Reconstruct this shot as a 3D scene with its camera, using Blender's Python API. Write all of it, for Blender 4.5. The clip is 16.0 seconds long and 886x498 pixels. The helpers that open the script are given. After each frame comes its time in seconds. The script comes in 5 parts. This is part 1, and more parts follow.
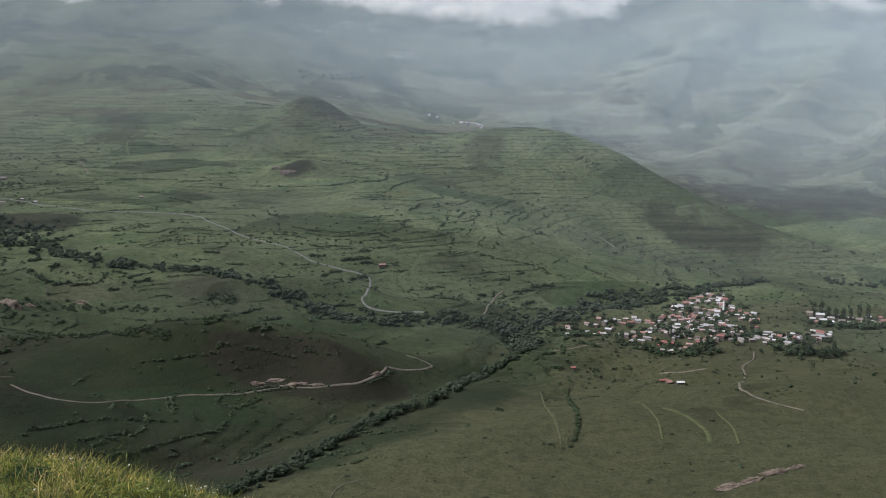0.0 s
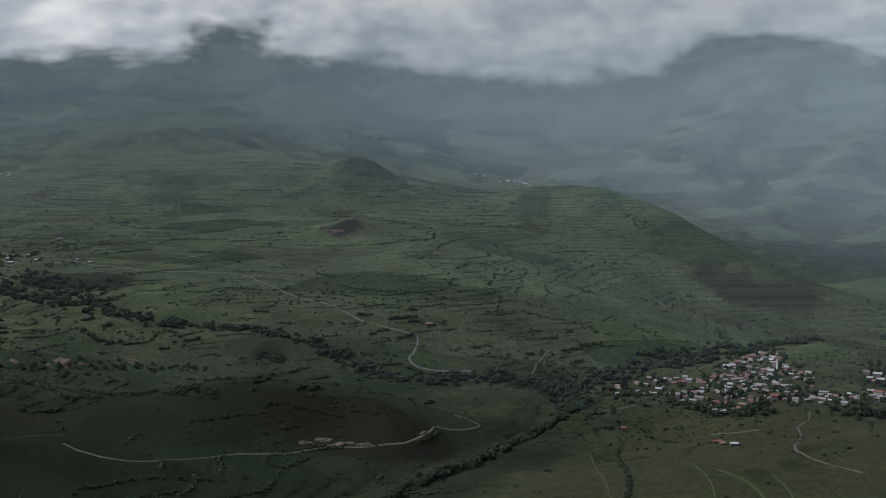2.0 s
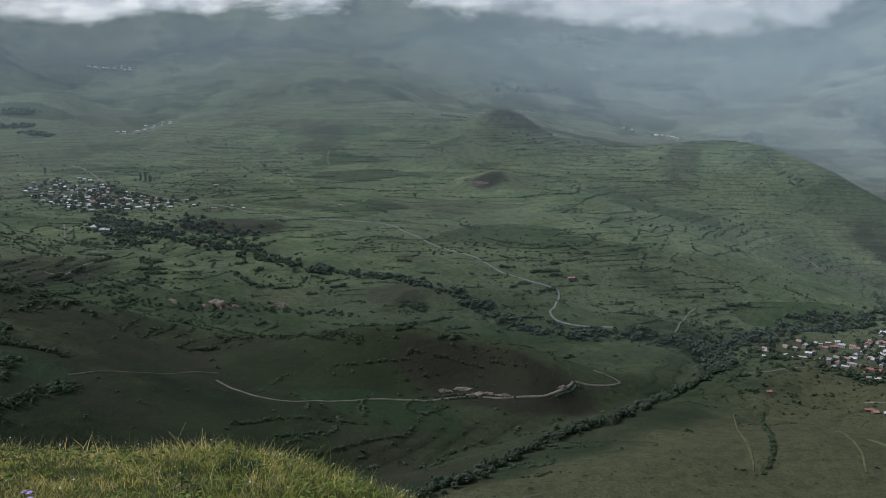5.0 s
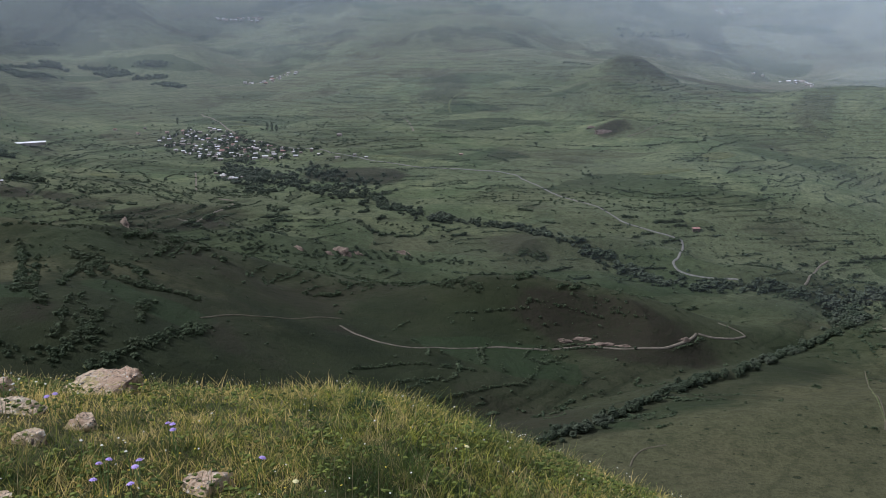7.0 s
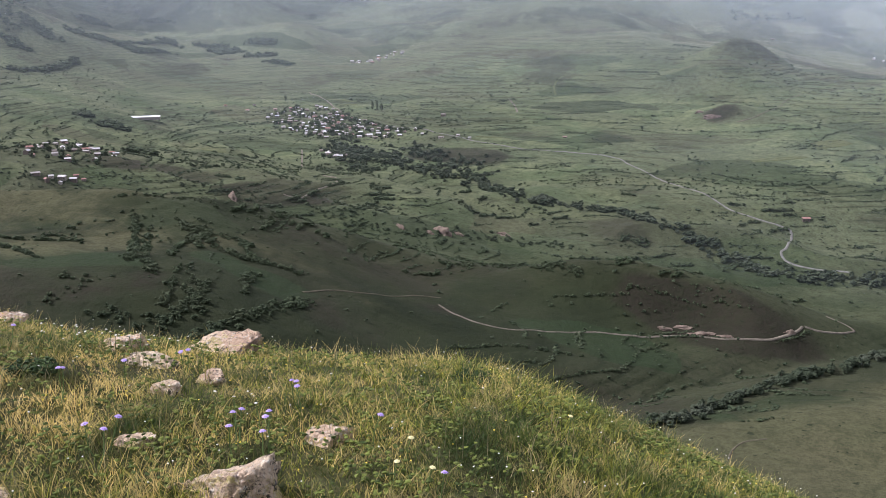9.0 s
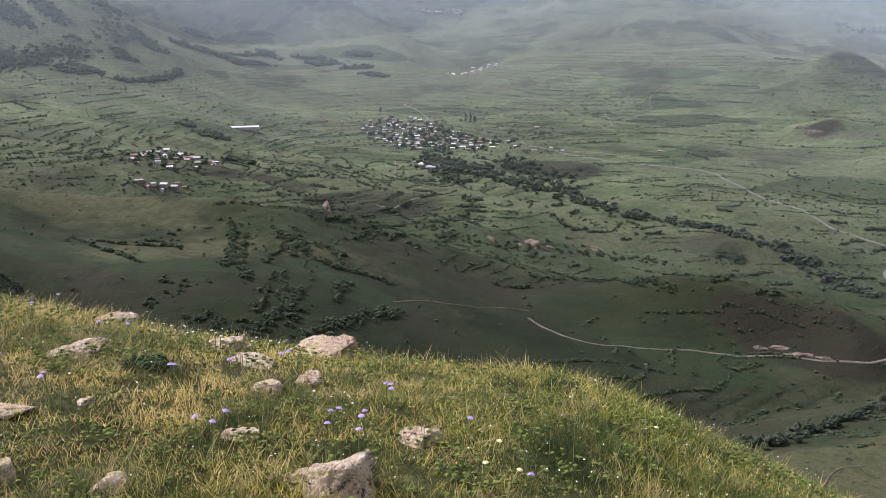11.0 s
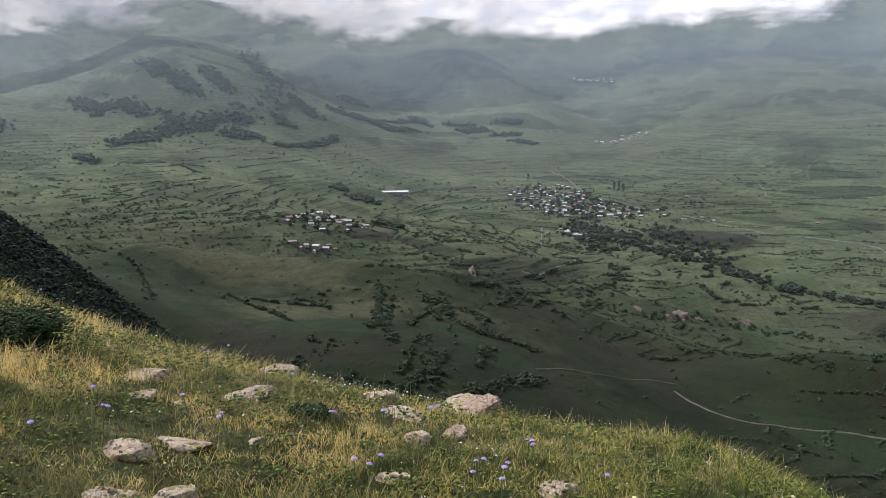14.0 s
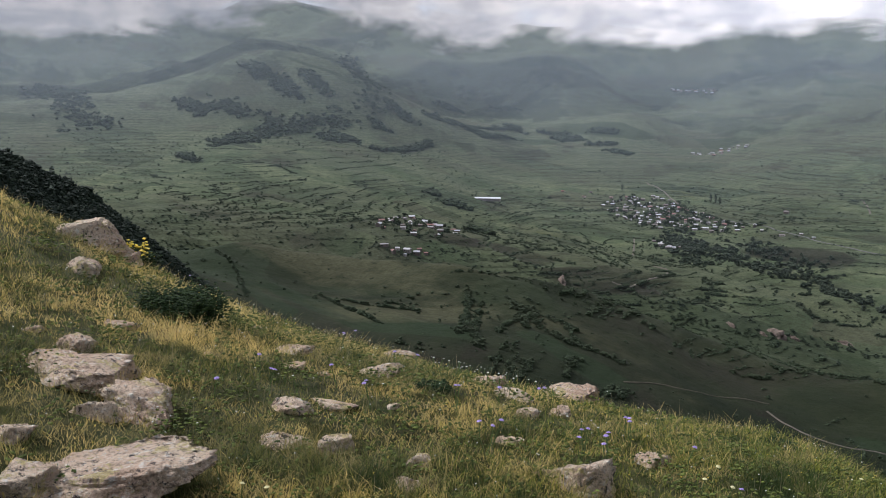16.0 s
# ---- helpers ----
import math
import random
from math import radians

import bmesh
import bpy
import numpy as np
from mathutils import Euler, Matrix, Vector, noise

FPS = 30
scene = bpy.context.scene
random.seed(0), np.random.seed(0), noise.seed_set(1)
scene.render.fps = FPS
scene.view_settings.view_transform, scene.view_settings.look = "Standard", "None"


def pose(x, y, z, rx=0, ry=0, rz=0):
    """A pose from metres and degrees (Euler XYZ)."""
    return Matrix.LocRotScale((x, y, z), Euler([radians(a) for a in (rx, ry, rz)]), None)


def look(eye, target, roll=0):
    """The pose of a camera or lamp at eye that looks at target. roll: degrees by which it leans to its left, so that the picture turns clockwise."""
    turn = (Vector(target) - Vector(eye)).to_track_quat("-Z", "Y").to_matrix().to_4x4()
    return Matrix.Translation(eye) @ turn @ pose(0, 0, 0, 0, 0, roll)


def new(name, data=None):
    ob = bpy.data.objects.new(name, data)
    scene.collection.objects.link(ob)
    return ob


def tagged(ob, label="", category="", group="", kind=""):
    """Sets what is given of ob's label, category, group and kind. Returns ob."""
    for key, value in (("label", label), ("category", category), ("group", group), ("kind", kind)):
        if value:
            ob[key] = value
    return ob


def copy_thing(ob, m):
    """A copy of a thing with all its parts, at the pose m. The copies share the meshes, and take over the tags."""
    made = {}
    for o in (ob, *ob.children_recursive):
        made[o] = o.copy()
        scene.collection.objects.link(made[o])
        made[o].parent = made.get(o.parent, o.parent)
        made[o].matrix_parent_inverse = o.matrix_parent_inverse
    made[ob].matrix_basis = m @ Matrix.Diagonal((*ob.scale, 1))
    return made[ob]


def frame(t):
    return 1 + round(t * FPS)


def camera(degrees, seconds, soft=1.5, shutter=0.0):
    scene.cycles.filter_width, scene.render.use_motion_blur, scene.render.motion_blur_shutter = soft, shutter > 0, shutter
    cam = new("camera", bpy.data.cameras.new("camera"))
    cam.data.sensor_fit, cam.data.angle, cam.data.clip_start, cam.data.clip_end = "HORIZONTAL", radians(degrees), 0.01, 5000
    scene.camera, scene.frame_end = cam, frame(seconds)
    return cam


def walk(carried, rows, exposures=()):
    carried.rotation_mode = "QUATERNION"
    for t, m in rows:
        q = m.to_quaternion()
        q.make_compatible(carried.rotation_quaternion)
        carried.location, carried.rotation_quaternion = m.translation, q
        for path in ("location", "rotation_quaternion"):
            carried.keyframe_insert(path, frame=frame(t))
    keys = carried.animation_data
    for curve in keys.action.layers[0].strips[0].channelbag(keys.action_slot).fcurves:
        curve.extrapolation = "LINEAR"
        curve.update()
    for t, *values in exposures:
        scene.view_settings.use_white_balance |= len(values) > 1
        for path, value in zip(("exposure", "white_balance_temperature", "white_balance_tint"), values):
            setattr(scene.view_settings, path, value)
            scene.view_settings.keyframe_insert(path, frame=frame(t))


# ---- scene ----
# ---------------------------------------------------------------- camera
EYE = 1.55
cam = camera(47.2, 16.0, soft=0.65)
ROWS = [
    (0.0, -0.030, 0.020, -0.072, 79.50, 0.00, 0.00),
    (0.5, -0.038, 0.025, -0.074, 81.61, 0.50, -0.20),
    (1.0, -0.045, 0.030, -0.076, 83.22, 0.80, -0.05),
    (1.5, -0.053, 0.035, -0.078, 83.55, 0.66, 1.04),
    (2.0, -0.060, 0.040, -0.080, 82.82, 0.63, 2.60),
    (2.5, -0.068, 0.045, -0.082, 82.09, 0.49, 3.63),
    (3.0, -0.075, 0.050, -0.085, 81.57, 0.37, 4.68),
    (5.5, -0.113, 0.081, -0.098, 79.56, 0.56, 12.52),
    (6.0, -0.103, 0.046, -0.087, 78.70, 0.87, 14.32),
    (6.5, -0.095, 0.046, -0.085, 78.05, 1.19, 16.28),
    (7.0, -0.097, 0.022, -0.088, 77.44, 1.27, 17.54),
    (7.5, -0.095, -0.020, -0.083, 76.75, 1.09, 18.86),
    (8.0, -0.090, -0.043, -0.081, 76.32, 1.08, 20.38),
    (8.5, -0.089, -0.090, -0.077, 76.33, 0.79, 21.98),
    (9.0, -0.082, -0.145, -0.073, 76.49, 0.83, 23.44),
    (9.5, -0.072, -0.193, -0.066, 76.74, 1.06, 24.60),
    (10.0, -0.060, -0.214, -0.059, 76.90, 1.03, 26.01),
    (12.5, 0.030, -0.365, -0.028, 78.24, 0.84, 32.44),
    (13.0, 0.057, -0.404, -0.018, 79.23, 0.76, 33.75),
    (13.5, 0.084, -0.453, -0.009, 80.31, 0.72, 35.30),
    (14.0, 0.103, -0.485, -0.002, 81.11, 0.84, 37.01),
    (14.5, 0.152, -0.562, 0.011, 81.55, 0.89, 38.49),
    (15.0, 0.266, -0.784, 0.030, 81.74, 0.39, 39.30),
    (15.5, 0.343, -0.947, 0.044, 81.59, -0.15, 40.46),
    (16.0, 0.403, -1.049, 0.061, 81.50, -0.34, 42.35),
]
EXPOSURES = [(0.0, 0.1, 5950, 13), (0.5, -0.4, 5700, 10), (1.5, -1.0, 5550, 9), (3.0, -0.4, 5600, 7), (6.0, -0.15, 5550, 10), (7.0, 0.1, 5700, 16), (8.5, 0.7, 5950, 23), (9.0, 0.75, 5950, 23), (12.5, 0.75, 5950, 22), (14.0, 0.35, 5850, 17), (15.0, 0.0, 5850, 16), (16.0, 0.1, 5800, 17)]
walk(cam, [(t, pose(x, y, EYE + z, rx, ry, rz)) for t, x, y, z, rx, ry, rz in ROWS], EXPOSURES)

# ---------------------------------------------------------------- world and sun
SUN_AZ, SUN_EL = -104.0, 43.0       # degrees; azimuth counted from +y to the right
world = bpy.data.worlds.new("overcast_sky")
scene.world = world
world.use_nodes = True
wn, wl = world.node_tree.nodes, world.node_tree.links
wn.clear()
w_out = wn.new("ShaderNodeOutputWorld")
w_bg = wn.new("ShaderNodeBackground")
w_sky = wn.new("ShaderNodeTexSky")
w_sky.sky_type, w_sky.sun_disc = "NISHITA", False
w_sky.sun_elevation, w_sky.sun_rotation = radians(SUN_EL), radians(SUN_AZ)
w_scale = wn.new("ShaderNodeVectorMath")
w_scale.operation = "SCALE"
w_scale.inputs["Scale"].default_value = 0.10
w_co = wn.new("ShaderNodeTexCoord")
w_map = wn.new("ShaderNodeMapping")
w_map.inputs["Scale"].default_value = (2.0, 2.0, 6.0)
w_noise = wn.new("ShaderNodeTexNoise")
w_noise.inputs["Scale"].default_value, w_noise.inputs["Detail"].default_value = 1.6, 6.0
w_ramp = wn.new("ShaderNodeValToRGB")
w_ramp.color_ramp.elements[0].position, w_ramp.color_ramp.elements[0].color = 0.3, (0.40, 0.42, 0.45, 1)
w_ramp.color_ramp.elements[1].position, w_ramp.color_ramp.elements[1].color = 0.75, (0.74, 0.72, 0.70, 1)
w_mix = wn.new("ShaderNodeMix")
w_mix.data_type = "RGBA"
w_mix.inputs["Factor"].default_value = 0.86
wl.new(w_sky.outputs["Color"], w_scale.inputs[0])
wl.new(w_co.outputs["Generated"], w_map.inputs["Vector"])
wl.new(w_map.outputs["Vector"], w_noise.inputs["Vector"])
wl.new(w_noise.outputs["Fac"], w_ramp.inputs["Fac"])
wl.new(w_scale.outputs["Vector"], w_mix.inputs["A"])
wl.new(w_ramp.outputs["Color"], w_mix.inputs["B"])
wl.new(w_mix.outputs["Result"], w_bg.inputs["Color"])
wl.new(w_bg.outputs["Background"], w_out.inputs["Surface"])
w_bg.inputs["Strength"].default_value = 1.05

sun_data = bpy.data.lights.new("sun", "SUN")
sun_data.energy, sun_data.angle, sun_data.color = 4.2, radians(6), (1.0, 0.95, 0.87)
sun = new("sun", sun_data)
_a, _e = radians(SUN_AZ), radians(SUN_EL)
sun.matrix_world = look((0, 0, 0), (-math.sin(_a) * math.cos(_e), -math.cos(_a) * math.cos(_e), -math.sin(_e)))
sun.location = (0, 0, 900)

# ---------------------------------------------------------------- materials
class Nodes:
    """A small helper that strings shader nodes together."""

    def __init__(self, name):
        self.mat = bpy.data.materials.new(name)
        self.mat.use_nodes = True
        self.tree = self.mat.node_tree
        self.tree.nodes.clear()
        self.out = self.tree.nodes.new("ShaderNodeOutputMaterial")

    def node(self, kind, **values):
        n = self.tree.nodes.new(kind)
        for key, value in values.items():
            self.put(n.inputs[key.replace("_", " ")], value)
        return n

    def put(self, socket, value):
        if isinstance(value, bpy.types.NodeSocket):
            self.tree.links.new(value, socket)
        elif isinstance(value, tuple) and len(value) == 3 and socket.type == "RGBA":
            socket.default_value = (*value, 1)
        else:
            socket.default_value = value

    def where(self):
        return self.tree.nodes.new("ShaderNodeNewGeometry").outputs["Position"]

    def local(self):
        return self.tree.nodes.new("ShaderNodeTexCoord").outputs["Object"]

    def noise(self, vector, scale, detail=4.0, rough=0.55, warp=0.0):
        n = self.node("ShaderNodeTexNoise", Vector=vector, Scale=scale, Detail=detail, Roughness=rough, Distortion=warp)
        return n.outputs["Fac"]

    def math(self, op, a, b=0.0, clamp=False):
        n = self.tree.nodes.new("ShaderNodeMath")
        n.operation, n.use_clamp = op, clamp
        self.put(n.inputs[0], a)
        self.put(n.inputs[1], b)
        return n.outputs[0]

    def span(self, value, a, b, c=0.0, d=1.0, smooth=True):
        n = self.tree.nodes.new("ShaderNodeMapRange")
        n.interpolation_type = "SMOOTHSTEP" if smooth else "LINEAR"
        for i, v in enumerate((value, a, b, c, d)):
            self.put(n.inputs[i], v)
        return n.outputs[0]

    def mix(self, fac, a, b, blend="MIX"):
        n = self.tree.nodes.new("ShaderNodeMix")
        n.data_type, n.blend_type = "RGBA", blend
        for key, v in (("Factor", fac), ("A", a), ("B", b)):
            self.put(n.inputs[key] if key == "Factor" else [s for s in n.inputs if s.name == key and s.type == "RGBA"][0], v)
        return [s for s in n.outputs if s.type == "RGBA"][0]

    def bump(self, height, strength=0.4, distance=0.05):
        return self.node("ShaderNodeBump", Height=height, Strength=strength, Distance=distance).outputs[0]

    def surface(self, color, rough=0.9, normal=None, metal=0.0, spec=0.3):
        b = self.node("ShaderNodeBsdfPrincipled", Base_Color=color, Roughness=rough, Metallic=metal)
        b.inputs["Specular IOR Level"].default_value = spec
        if normal is not None:
            self.put(b.inputs["Normal"], normal)
        self.put(self.out.inputs["Surface"], b.outputs[0])
        return self.mat


def land_material():
    """Mountain pasture: a mosaic of green and sun-dried fields, bare earth, and scrubby terrace banks; near shade and
    far haze are put into the grass colour.
    """
    n = Nodes("mountain_pasture")
    p = n.where()
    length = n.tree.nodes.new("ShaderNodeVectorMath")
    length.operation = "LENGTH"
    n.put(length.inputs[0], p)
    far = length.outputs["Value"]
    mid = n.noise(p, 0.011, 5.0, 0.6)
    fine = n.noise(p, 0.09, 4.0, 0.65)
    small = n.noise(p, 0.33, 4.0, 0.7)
    # near valley dark, plateau lighter: cloud shade and sun put into the grass colour
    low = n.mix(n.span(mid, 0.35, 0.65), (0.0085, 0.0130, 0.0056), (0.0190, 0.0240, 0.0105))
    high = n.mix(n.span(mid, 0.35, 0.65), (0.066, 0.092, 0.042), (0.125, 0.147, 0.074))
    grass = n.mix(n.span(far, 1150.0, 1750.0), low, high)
    # far land paler, most to the east: haze brightness put into its colour
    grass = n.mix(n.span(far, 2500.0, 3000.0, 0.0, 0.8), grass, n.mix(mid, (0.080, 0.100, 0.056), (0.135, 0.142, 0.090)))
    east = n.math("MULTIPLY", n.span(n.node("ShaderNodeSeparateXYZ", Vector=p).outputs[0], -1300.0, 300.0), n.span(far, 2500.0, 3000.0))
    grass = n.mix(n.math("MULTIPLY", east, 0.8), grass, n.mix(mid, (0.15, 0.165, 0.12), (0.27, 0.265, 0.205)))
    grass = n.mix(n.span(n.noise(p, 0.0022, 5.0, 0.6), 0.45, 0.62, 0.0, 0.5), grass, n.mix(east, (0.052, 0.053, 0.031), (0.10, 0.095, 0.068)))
    # fields: each plot a shade of its own, long along the slope
    warp = n.tree.nodes.new("ShaderNodeVectorMath")
    warp.operation = "MULTIPLY_ADD"
    n.put(warp.inputs[0], n.node("ShaderNodeTexNoise", Vector=p, Scale=0.006, Detail=2.0).outputs["Color"])
    warp.inputs[1].default_value = (90, 90, 0)
    n.put(warp.inputs[2], p)
    shape = n.node("ShaderNodeMapping", Vector=warp.outputs[0])
    shape.inputs["Rotation"].default_value = (0, 0, radians(20))
    shape.inputs["Scale"].default_value = (0.55, 1.5, 3.0)
    cell = n.node("ShaderNodeTexVoronoi", Vector=shape.outputs[0], Scale=0.0075)
    plot = n.node("ShaderNodeSeparateXYZ", Vector=cell.outputs["Color"])
    # paler plots held back nearby, to keep the painted shade dark
    grass = n.mix(n.math("MULTIPLY", n.span(plot.outputs[0], 0.25, 0.95, 0.0, 0.6, False), n.span(far, 1000.0, 1600.0, 0.15, 1.0)), grass, (0.086, 0.102, 0.057))
    grass = n.mix(n.math("MULTIPLY", n.span(plot.outputs[1], 0.72, 0.95, 0.0, 0.55, False), n.span(far, 1000.0, 1500.0, 0.15, 1.0)), grass, (0.074, 0.070, 0.042))
    grass = n.mix(n.span(plot.outputs[2], 0.75, 0.95, 0.0, 0.6, False), grass, (0.021, 0.038, 0.016))
    brown = n.mix(fine, (0.014, 0.012, 0.009), (0.030, 0.025, 0.018))
    heath = n.tree.nodes.new("ShaderNodeAttribute")
    heath.attribute_name = "heath"
    ragged = n.math("ADD", heath.outputs["Fac"], n.math("MULTIPLY", n.math("SUBTRACT", n.noise(p, 0.012, 6.0, 0.65), 0.5), 1.1))
    dry = n.math("MAXIMUM", n.math("MULTIPLY", n.span(n.noise(p, 0.0045, 5.0, 0.6), 0.56, 0.66), 0.55), n.math("MULTIPLY", n.span(ragged, 0.32, 0.62), 0.9))
    color = n.mix(dry, grass, brown)
    # below zero: olive grass, and sunlight on the right fields put into colour
    color = n.mix(n.math("MULTIPLY", n.span(ragged, -0.25, -0.6), 0.75), color, n.mix(mid, (0.060, 0.062, 0.032), (0.094, 0.090, 0.048)))
    # scrub and tall weeds on the banks between the terraces
    level, tilled = n.tree.nodes.new("ShaderNodeAttribute"), n.tree.nodes.new("ShaderNodeAttribute")
    level.attribute_name, tilled.attribute_name = "terrace", "tilled"
    f = n.math("FRACT", n.math("ADD", level.outputs["Fac"], n.math("MULTIPLY", n.noise(p, 0.05, 3.0), 0.25)))
    bank = n.math("MULTIPLY", n.span(f, 0.80, 0.85), n.span(f, 1.0, 0.985))
    broken = n.span(n.noise(p, 0.010, 4.0), 0.42, 0.52, 0.10, 1.0)
    bank = n.math("MULTIPLY", n.math("MULTIPLY", bank, broken), n.span(tilled.outputs["Fac"], 0.1, 0.5))
    # every other tread a little drier than the next, held back in the painted near shade
    tread = n.math("FRACT", n.math("MULTIPLY", n.math("FLOOR", level.outputs["Fac"]), 0.37))
    color = n.mix(n.math("MULTIPLY", n.math("MULTIPLY", tread, tilled.outputs["Fac"]), n.span(far, 1100.0, 1600.0, 0.08, 0.5)), color, (0.080, 0.090, 0.047))
    color = n.mix(n.math("MULTIPLY", bank, 0.4), color, (0.009, 0.014, 0.007))
    # woods on the far mountains
    wood = n.math("MULTIPLY", n.span(n.noise(p, 0.0036, 7.0, 0.66), 0.525, 0.575), n.span(far, 2700.0, 3200.0))
    color = n.mix(n.math("MULTIPLY", wood, 0.5), color, (0.008, 0.014, 0.009))
    color = n.mix(n.math("MULTIPLY", n.span(fine, 0.40, 0.68), 0.40), color, (0.014, 0.020, 0.008))
    color = n.mix(n.math("MULTIPLY", n.span(small, 0.42, 0.66), 0.42), color, (0.014, 0.020, 0.008))
    color = n.mix(n.math("MULTIPLY", n.span(n.noise(p, 0.12, 3.0, 0.5), 0.66, 0.70), 0.8), color, (0.010, 0.015, 0.007))
    # turf and thatch on the summit meadow
    thatch = n.mix(n.span(n.noise(p, 22.0, 7.0, 0.8), 0.35, 0.65), (0.014, 0.022, 0.006), (0.070, 0.066, 0.026))
    color = n.mix(n.span(far, 60.0, 25.0), color, thatch)
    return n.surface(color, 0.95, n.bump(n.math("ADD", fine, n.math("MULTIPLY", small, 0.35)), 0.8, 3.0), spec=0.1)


def haze_material():
    """A thin veil that stands in for blue-grey haze: patchy, thinning out towards the ground."""
    n = Nodes("valley_haze")
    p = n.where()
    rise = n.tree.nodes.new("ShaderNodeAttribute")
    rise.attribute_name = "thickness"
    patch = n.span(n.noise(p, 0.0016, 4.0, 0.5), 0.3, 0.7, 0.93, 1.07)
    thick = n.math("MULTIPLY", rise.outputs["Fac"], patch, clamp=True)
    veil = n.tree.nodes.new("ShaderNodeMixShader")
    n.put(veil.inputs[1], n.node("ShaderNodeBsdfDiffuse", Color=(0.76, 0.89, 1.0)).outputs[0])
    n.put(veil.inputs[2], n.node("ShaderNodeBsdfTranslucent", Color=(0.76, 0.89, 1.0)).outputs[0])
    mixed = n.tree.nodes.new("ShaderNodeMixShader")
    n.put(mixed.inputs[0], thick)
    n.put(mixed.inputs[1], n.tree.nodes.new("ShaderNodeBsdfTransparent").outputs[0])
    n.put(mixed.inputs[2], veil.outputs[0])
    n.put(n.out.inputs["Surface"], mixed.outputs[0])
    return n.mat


def cloud_material():
    """Low cloud on the mountain tops: ragged at its lower edge, closed above; its brightness is emitted."""
    n = Nodes("low_cloud")
    p = n.where()
    xyz = n.node("ShaderNodeSeparateXYZ", Vector=p)
    m = n.node("ShaderNodeMapping", Vector=p)
    m.inputs["Scale"].default_value = (1.0, 1.0, 2.2)
    big = n.noise(m.outputs[0], 0.0021, 8.0, 0.58, 0.25)
    edge = n.math("ADD", xyz.outputs[2], n.math("MULTIPLY", n.math("SUBTRACT", big, 0.5), 560.0))
    edge = n.math("ADD", edge, n.span(xyz.outputs[0], -3600.0, -250.0, -60.0, 0.0, False))
    for centre, width, lift in ((-950.0, 900.0, -85.0), (950.0, 650.0, -95.0), (200.0, 600.0, 70.0)):
        away = n.math("ABSOLUTE", n.math("SUBTRACT", xyz.outputs[0], centre))
        edge = n.math("ADD", edge, n.span(away, width, 0.0, 0.0, lift))
    alpha = n.span(edge, 180.0, 285.0)
    puff = n.noise(m.outputs[0], 0.0034, 9.0, 0.66, 0.25)
    color = n.mix(n.span(puff, 0.3, 0.72), (0.44, 0.42, 0.41), (0.98, 0.88, 0.76))
    # the hidden sun's glow painted into the emission around one point, dimmed westwards
    toward = n.tree.nodes.new("ShaderNodeVectorMath")
    toward.operation = "DISTANCE"
    n.put(toward.inputs[0], p)
    toward.inputs[1].default_value = (-1560, 3850, 480)
    bright = n.span(toward.outputs["Value"], 2200.0, 100.0, 1.3, 2.1)
    bright = n.math("MULTIPLY", bright, n.span(xyz.outputs[0], -1500.0, -3000.0, 1.0, 0.5))
    e = n.node("ShaderNodeEmission", Color=color, Strength=bright)
    mixed = n.tree.nodes.new("ShaderNodeMixShader")
    n.put(mixed.inputs[0], alpha)
    n.put(mixed.inputs[1], n.tree.nodes.new("ShaderNodeBsdfTransparent").outputs[0])
    n.put(mixed.inputs[2], e.outputs[0])
    n.put(n.out.inputs["Surface"], mixed.outputs[0])
    return n.mat


M_LAND, M_HAZE, M_CLOUD = land_material(), haze_material(), cloud_material()

# ---------------------------------------------------------------- the lie of the land
# round hills and hollows: x, y, width, height over the valley floor
NEAR_HILLS = [
    (200, 750, 110, 5), (-470, 650, 110, 30), (-250, 800, 120, -35), (-590, 620, 120, 25), (300, 830, 120, 10),
    (410, 780, 120, 6), (-720, 540, 130, 27), (-820, 380, 130, 89), (-890, 160, 130, 168), (-860, 280, 130, 19),
    (-320, 870, 130, 42), (-450, 840, 130, -15), (-120, 960, 140, -7), (-710, 710, 140, 29), (180, 990, 140, -20),
    (-620, 850, 150, 79), (-50, 1070, 150, 12), (-410, 1000, 150, 4), (-950, 550, 150, 107),
    (-770, 880, 160, -21), (-680, 970, 170, -11), (50, 1200, 170, -10), (-360, 1140, 170, -25),
]
MID_HILLS = [
    (-550, 1070, 170, -6),
    (-150, 1190, 170, -38), (-910, 860, 180, -1), (-270, 1270, 180, 3), (600, 1190, 190, -21), (-780, 1080, 190, 6),
    (360, 1350, 200, -20), (-1040, 970, 200, 23), (-540, 1320, 200, 10), (-170, 1420, 200, 15), (10, 1450, 200, -30),
    (-1230, 860, 210, 16), (540, 1400, 210, 8), (220, 1540, 220, -18), (-320, 1550, 220, 16), (-1460, 650, 220, 86),
    (-940, 1290, 220, 17), (-770, 1400, 220, 21), (-1550, 410, 220, 130), (410, 1570, 230, 6), (-640, 1520, 230, -11),
    (-1150, 1180, 230, 59),
]
PLATEAU_HILLS = [
    (-950, 1530, 250, -6), (60, 1800, 250, 35), (-430, 1800, 260, -14), (380, 1810, 260, -21), (-1580, 1060, 270, 75),
    (-770, 1850, 280, 42), (960, 1810, 290, -52), (630, 2050, 300, -71), (-40, 2150, 300, 48), (-1080, 1980, 320, -8),
    (320, 2230, 320, -4), (-1710, 1540, 320, 56), (-320, 2280, 320, -22), (-630, 2210, 320, 0), (-1500, 1810, 330, -10),
    (-2070, 1400, 350, 56), (730, 2390, 350, -27), (-330, 2580, 360, 83), (470, 2660, 380, 7), (-920, 2540, 380, 36),
    (-1570, 2320, 390, 5), (-2360, 1850, 420, 24), (-2120, 2120, 420, 67),
]
